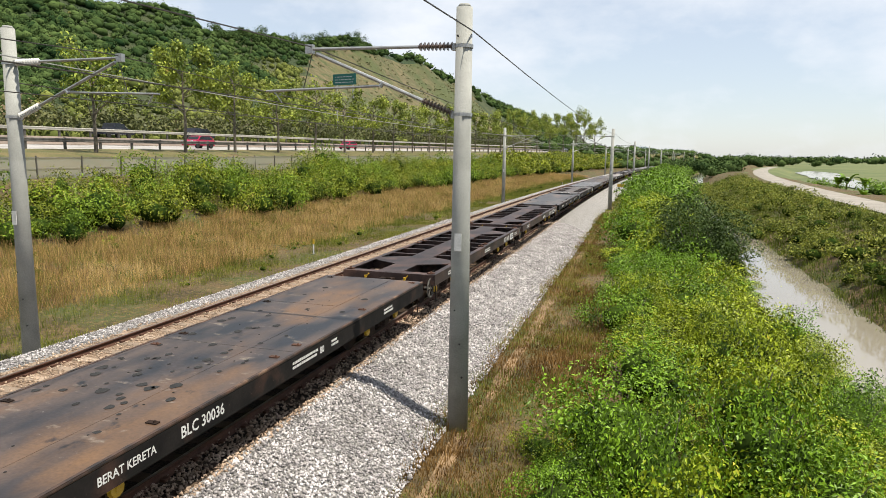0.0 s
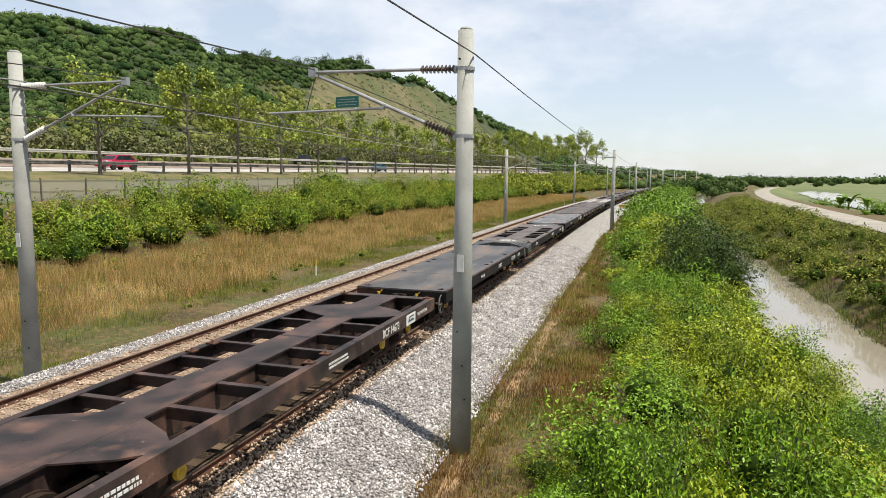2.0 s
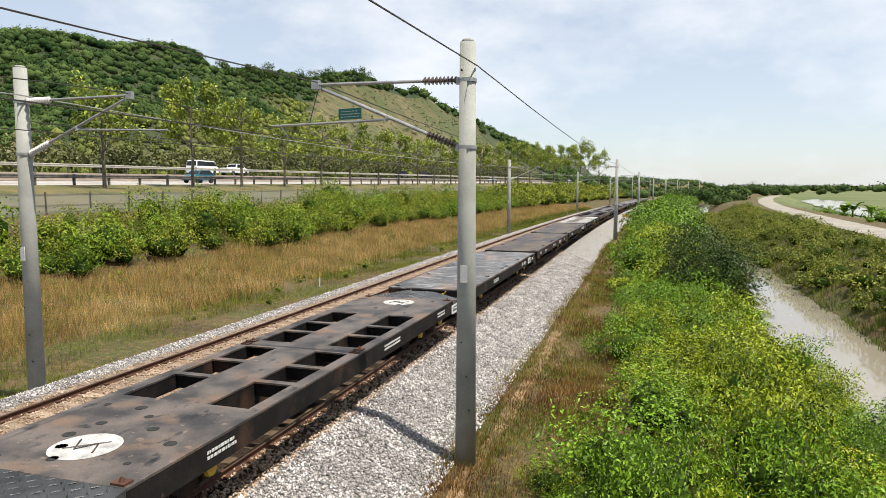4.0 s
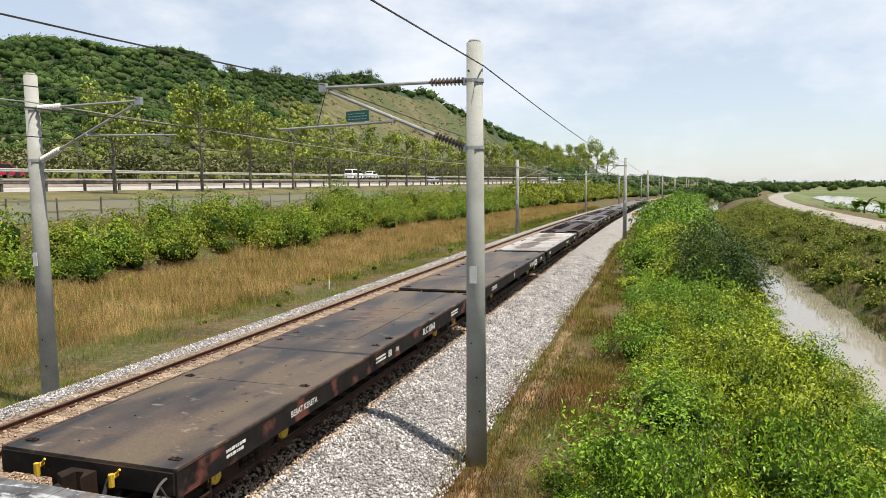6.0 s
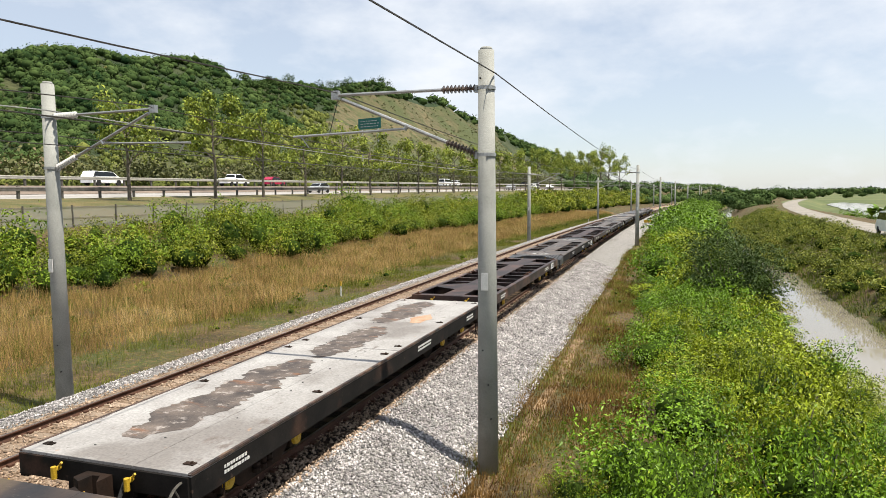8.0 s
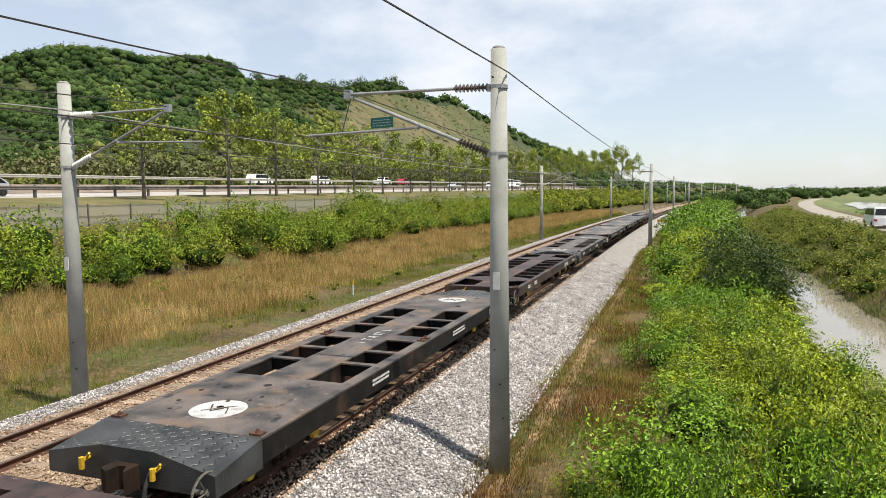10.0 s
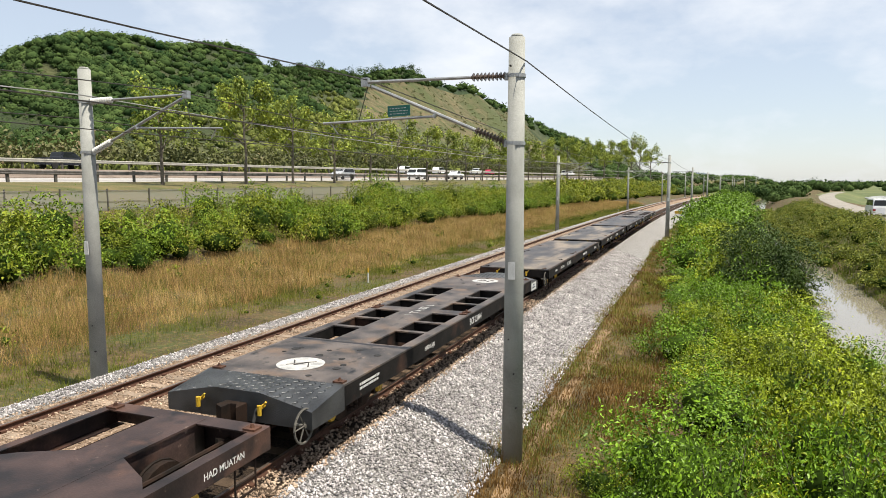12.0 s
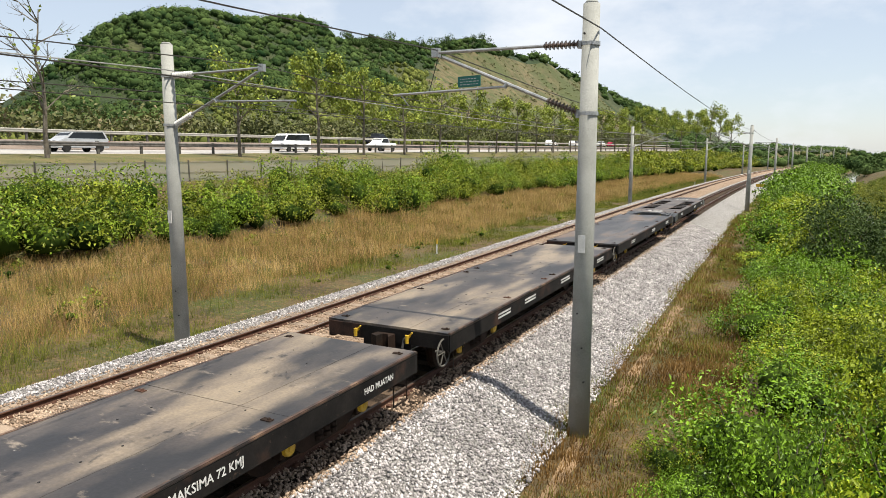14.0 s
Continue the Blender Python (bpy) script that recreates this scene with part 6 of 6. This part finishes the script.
road_tree(-1, -42, 27.0, 1.0, "nearly bare slender tree with reddish twigs beside the highway")
for i, (y, k, s) in enumerate(((44, 0, 1.0), (55.0, 1, 1.03), (63, 2, 1.0), (71.7, 3, 0.98), (81, 0, 1.1), (89.6, 2, 0.95), (99.6, 3, 1.0), (108, 1, 0.9), (117, 0, 1.0), (126, 3, 1.0), (136, 2, 1.0), (146, 0, 1.1), (157, 1, 1.0), (168, 3, 1.15), (180, 2, 1.2), (193, 1, 1.25), (207, 0, 1.4), (222, 2, 1.4), (240, 3, 1.5), (262, 1, 1.5), (284, 0, 2.1), (300, 3, 1.9), (322, 0, 1.8))):
    road_tree(k, -42, y, s, "slender roadside tree with sparse yellow-green leaves")


def crowns(name, spots, rad, quads, size, material, label, squash=0.8, dense=True):
    """Many tree crowns: uneven rounded masses of foliage under loose sprays of leaves."""
    n = len(spots)
    spots, rad = np.asarray(spots), np.asarray(rad)
    d = rng.normal(0, 1, (n, quads, 3))
    d[:, :, 2] = np.abs(d[:, :, 2]) * 1.1 - 0.35
    d /= np.linalg.norm(d, axis=2)[:, :, None]
    lump = 1 + 0.3 * np.sin(d[:, :, 0] * 5 + np.arange(n)[:, None]) * np.cos(d[:, :, 1] * 5)
    p = spots[:, None] + d * (rad[:, None] * lump * rng.uniform(0.7 if dense else 0.5, 1.08, (n, quads)))[:, :, None] * np.array([1, 1, squash])
    v, f = leaf_quads(p.reshape(-1, 3), d.reshape(-1, 3), size, size * 0.8, 0.25)
    if dense:
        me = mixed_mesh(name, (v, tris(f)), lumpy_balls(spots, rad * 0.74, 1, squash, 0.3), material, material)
    else:
        me = np_mesh(name, v, f, material)
    return tagged(new(name, me), label, "forest", kind="stuff")


def hill_spots(count, u0, u1, y0, y1, r0, r1, up, test):
    sp, rd = [], []
    for _ in range(count):
        u, y = rng.uniform(u0, u1), rng.uniform(y0, y1)
        if not test(u, y):
            continue
        r = rng.uniform(r0, r1)
        z = hill_z(u, y) + (rise(-80, y) if y < 400 else 2.16)
        sp.append((u + bend(min(y, 200)), y, z + r * up))
        rd.append(r)
    return sp, rd


def wood(u, y):
    """True where the dark forest stands: over the peak, and along the crest above the cleared slope."""
    d = HILL_U0 - u + 7 * noise.noise((u * 0.04, y * 0.04, 2.0))
    return not cleared(u, y) and (d > 66 if y < 240 else d > 92 if y < 700 else d > 25)


def thicket(u, y):
    return not wood(u, y) and not cleared(u, y)


sp, rd = hill_spots(6800, -206, -92, 90, 430, 1.1, 2.8, 0.2, wood)
more = hill_spots(2200, -206, -105, 95, 165, 1.1, 2.4, 0.2, wood)
sp, rd = sp + more[0], rd + more[1]
crowns("hill_forest", sp, rd, 28, 0.52, L_FOREST, "dense dark green forest covering the hill")
sp, rd = hill_spots(1700, -215, -92, 430, 1300, 2.6, 5.0, 0.4, wood)
crowns("hill_forest_far", sp, rd, 22, 1.6, L_FOREST, "dark green forest on the far end of the hill")
sp, rd = hill_spots(3600, -180, -78, 60, 430, 1.0, 2.2, 0.3, thicket)
crowns("hill_thicket", sp, rd, 40, 0.55, L_THICKET, "yellow-green thicket on the lower slope of the hill", 1.0)
sp, rd = hill_spots(900, -97, -74, 10, 420, 1.2, 2.6, 1.2, lambda u, y: rng.random() < 0.85)
crowns("hill_foot_trees", sp, rd, 60, 0.58, L_SCRUB, "thin olive and brown trees at the foot of the hill", 1.3, False)
sp, rd = hill_spots(90, -188, -176, 240, 430, 1.6, 3.2, 1.2, lambda u, y: noise.noise((y * 0.05, 0, 0)) > -0.1)
crowns("ridge_trees", sp, rd, 130, 0.6, L_FOREST, "taller trees standing apart along the ridge", 1.0, False)
sp, rd = hill_spots(2200, -187, -85, 225, 640, 0.35, 1.3, 0.3, lambda u, y: cleared(u, y) and rng.random() < (1.0 if y < 270 else 0.6))
crowns("slope_scrub", sp, rd, 24, 0.5, L_SCRUB, "low scrub dotted over the cleared slope", 0.8, False)

# trees that line the railway in the distance
sp, rd = [], []
for _ in range(520):
    y = rng.uniform(270, 640)
    u = rng.uniform(-62, -17) if rng.random() < 0.6 else rng.uniform(-1, 22)
    r = rng.uniform(1.6, 3.6) if u < -10 else rng.uniform(1.0, 2.6)
    sp.append((u + bend(y), y, ground_z(u) + rise(u, y) + r * 0.5))
    rd.append(r)
crowns("lineside_trees", sp, rd, 50, 0.65, L_FOREST, "dark green trees lining the railway in the distance")

# far trees on the plain
sp, rd = [], []
for az, d, r in ((-5.3, 210, 4.5), (-6.0, 215, 4.2), (-5.6, 200, 3.8), (-7.8, 420, 6.5), (-8.2, 430, 5.5), (-9.2, 500, 5.0), (-10.8, 600, 5.5), (-12.6, 520, 4.5), (-2.4, 240, 4.5), (-3.2, 250, 4.0)):
    a = radians(az)
    for _ in range(4):
        sp.append((-math.sin(a) * d + rng.normal(0, r * 0.6), math.cos(a) * d + rng.normal(0, r), -0.9 + r * rng.uniform(0.2, 0.62)))
        rd.append(r * rng.uniform(0.5, 0.8))
crowns("plain_trees", sp, rd, 220, 0.6, L_FOREST, "scattered dark trees on the plain")
sp, rd = [], []
for _ in range(500):
    d = rng.uniform(900, 2600)
    a = radians(rng.uniform(-40, 1))
    r = rng.uniform(5, 9)
    sp.append((-math.sin(a) * d, math.cos(a) * d, -1 + r * 0.4))
    rd.append(r)
crowns("horizon_trees", sp, rd, 30, 3.2, L_FOREST, "a low line of trees on the horizon")

# banana plants beyond the service road
def banana(x, y, z, s):
    th = thing("banana_plant", "green banana plant with long arching leaves", "plant", "banana plants")
    bm = bmesh.new()
    rod(bm, (0, 0, -0.2), (0, 0, 1.5), 0.13, 0.08, 8)
    part("stem", bm, L_BANK, th)
    for k in range(9):
        bm = bmesh.new()
        a = k * 2.4
        prev = None
        for i in range(6):
            f = i / 5
            c = Vector((math.cos(a) * f * 1.3, math.sin(a) * f * 1.3, 1.2 + (2.3 + 0.5 * math.sin(k * 1.7)) * f - 1.5 * f * f))
            w = 0.34 * math.sin(math.pi * min(1, f * 0.9 + 0.08))
            sd = Vector((-math.sin(a), math.cos(a), 0)) * w
            row = [bm.verts.new(c - sd + Vector((0, 0, 0.08))), bm.verts.new(c), bm.verts.new(c + sd + Vector((0, 0, 0.08)))]
            if prev:
                for q in (0, 1):
                    bm.faces.new((prev[q], prev[q + 1], row[q + 1], row[q]))
            prev = row
        part("leaf", bm, L_BUSH2, th)
    th.matrix_basis = pose(x, y, z, 0, 0, x * 50) @ Matrix.Diagonal((s, s, s, 1))


for x, y, s in ((27, 110, 1.05), (28.6, 112, 1.2), (30.2, 109, 1.0), (23.2, 84, 0.7)):
    banana(x, y, -0.9, s)
strew(FARB, 27, 40, 70, 130, 6.0, 0.6, 1.0, "green bushes beside the pond", "", cover=lambda u, y: rng.random() < 0.5, joined="pond_bushes")

# hills far away, blue because haze is put into their colour
bm = bmesh.new()
prev = None
for k in range(60):
    x = -260 + k * 12
    h = 3 + 44 * math.exp(-((k - 20) / 7.0) ** 2) + 16 * math.exp(-((k - 36) / 9.0) ** 2) + 3 * noise.noise((k * 0.35, 0, 0))
    row = [bm.verts.new((x, 3050, -2)), bm.verts.new((x, 3000, h * 0.6)), bm.verts.new((x, 3080, h))]
    if prev:
        for q in (0, 1):
            bm.faces.new((prev[q], row[q], row[q + 1], prev[q + 1]))
    prev = row
M_FAR = mat("haze_blued_hill", (0.126, 0.159, 0.185), (0.148, 0.181, 0.207), 0.004, 0.05, 1.0, 0, 0)
tagged(new("backdrop_hill", finish("backdrop_hill", bm, M_FAR)), "low hill on the horizon, blue with painted haze", "hill", kind="structure")

# distance posts and the lineside board
def marker(x, y, z, h):
    th = thing("marker_post", "short white lineside post with a yellow top", "post", "lineside markers", at=pose(x, y, z))
    bm = bmesh.new()
    rod(bm, (0, 0, -0.15), (0, 0, h * 0.7), 0.035, sides=8)
    part("shaft", bm, M_PAINT, th)
    bm = bmesh.new()
    rod(bm, (0, 0, h * 0.7), (0, 0, h), 0.05, 0.045, 8)
    part("cap", bm, M_YELLOW, th)


marker(-14.9, 28.6, ground_z(-14.9), 0.75)
marker(-13.9 + bend(112), 112, ground_z(-14), 0.8)
board = thing("lineside_board", "yellow lineside board on two short posts", "sign", at=pose(-3.4 + bend(92), 92, -0.7))
bm = bmesh.new()
box(bm, -0.5, 0.5, -0.02, 0.02, 0.9, 1.25)
part("panel", bm, M_YELLOW, board)
for s in (-0.35, 0.35):
    bm = bmesh.new()
    rod(bm, (s, 0.04, -0.1), (s, 0.04, 1.2), 0.03, sides=6)
    part("post", bm, M_POST, board)

stones("ballast_stones", -5.35, -3.15, 5, 44, 32000, M_STONE, "loose pale granite stones on the ballast shoulder")
stones("ballast_stones_edge", -5.95, -5.25, 5, 45, 7000, M_STONEB, "rust-stained stones round the sleeper ends")
stones("ballast_stones_between", -9.4, -7.6, 6, 40, 6500, M_STONEB, "rust-stained stones between the tracks")
stones("ballast_stones_track", -11.9, -9.5, 6, 40, 6500, M_STONEB, "rust-stained stones round the sleepers")
stones("ballast_stones_far", -13.6, -11.9, 6, 45, 10000, M_STONE, "loose pale granite stones on the far shoulder")


# ---- motion of the train and the cars ----
def gone(t):
    """How far the train has run."""
    return 13.0 * t + 0.025 * t * t


def motions():
    steps = [0.5 * i for i in range(29)]
    for front, half, w in TRAIN:
        rows = []
        for t in steps:
            y = front + half - gone(t)
            rows.append((t, pose(NEAR_TRACK + bend(y), y, 0, 0, 0, heading(y))))
        walk(w, rows)
    turns = [(k / FPS, math.degrees(gone(k / FPS) / 0.43) % 360) for k in range(0, 14 * FPS + 1)]
    for o in wheelsets:
        at = o.location.copy()
        walk(o, [(t, pose(*at, a)) for t, a in turns])
    for car, u, z, y0, v in CARS:
        rows = []
        for t in steps:
            y = y0 + v * t
            rows.append((t, pose(u + bend(y), y, z + rise(u, y), 0, 0, heading(y) + (0 if v > 0 else 180))))
        walk(car, rows)
    rows = []
    for t in steps:
        y = 79.4 + 6.0 * (t - 10.5)
        rows.append((t, pose(trail_x(y) - 1.1, y, 0.47, 0, 0, -math.degrees(math.atan(0.02 + 0.00084 * max(0, y - 55))))))
    walk(VAN, rows)


motions()
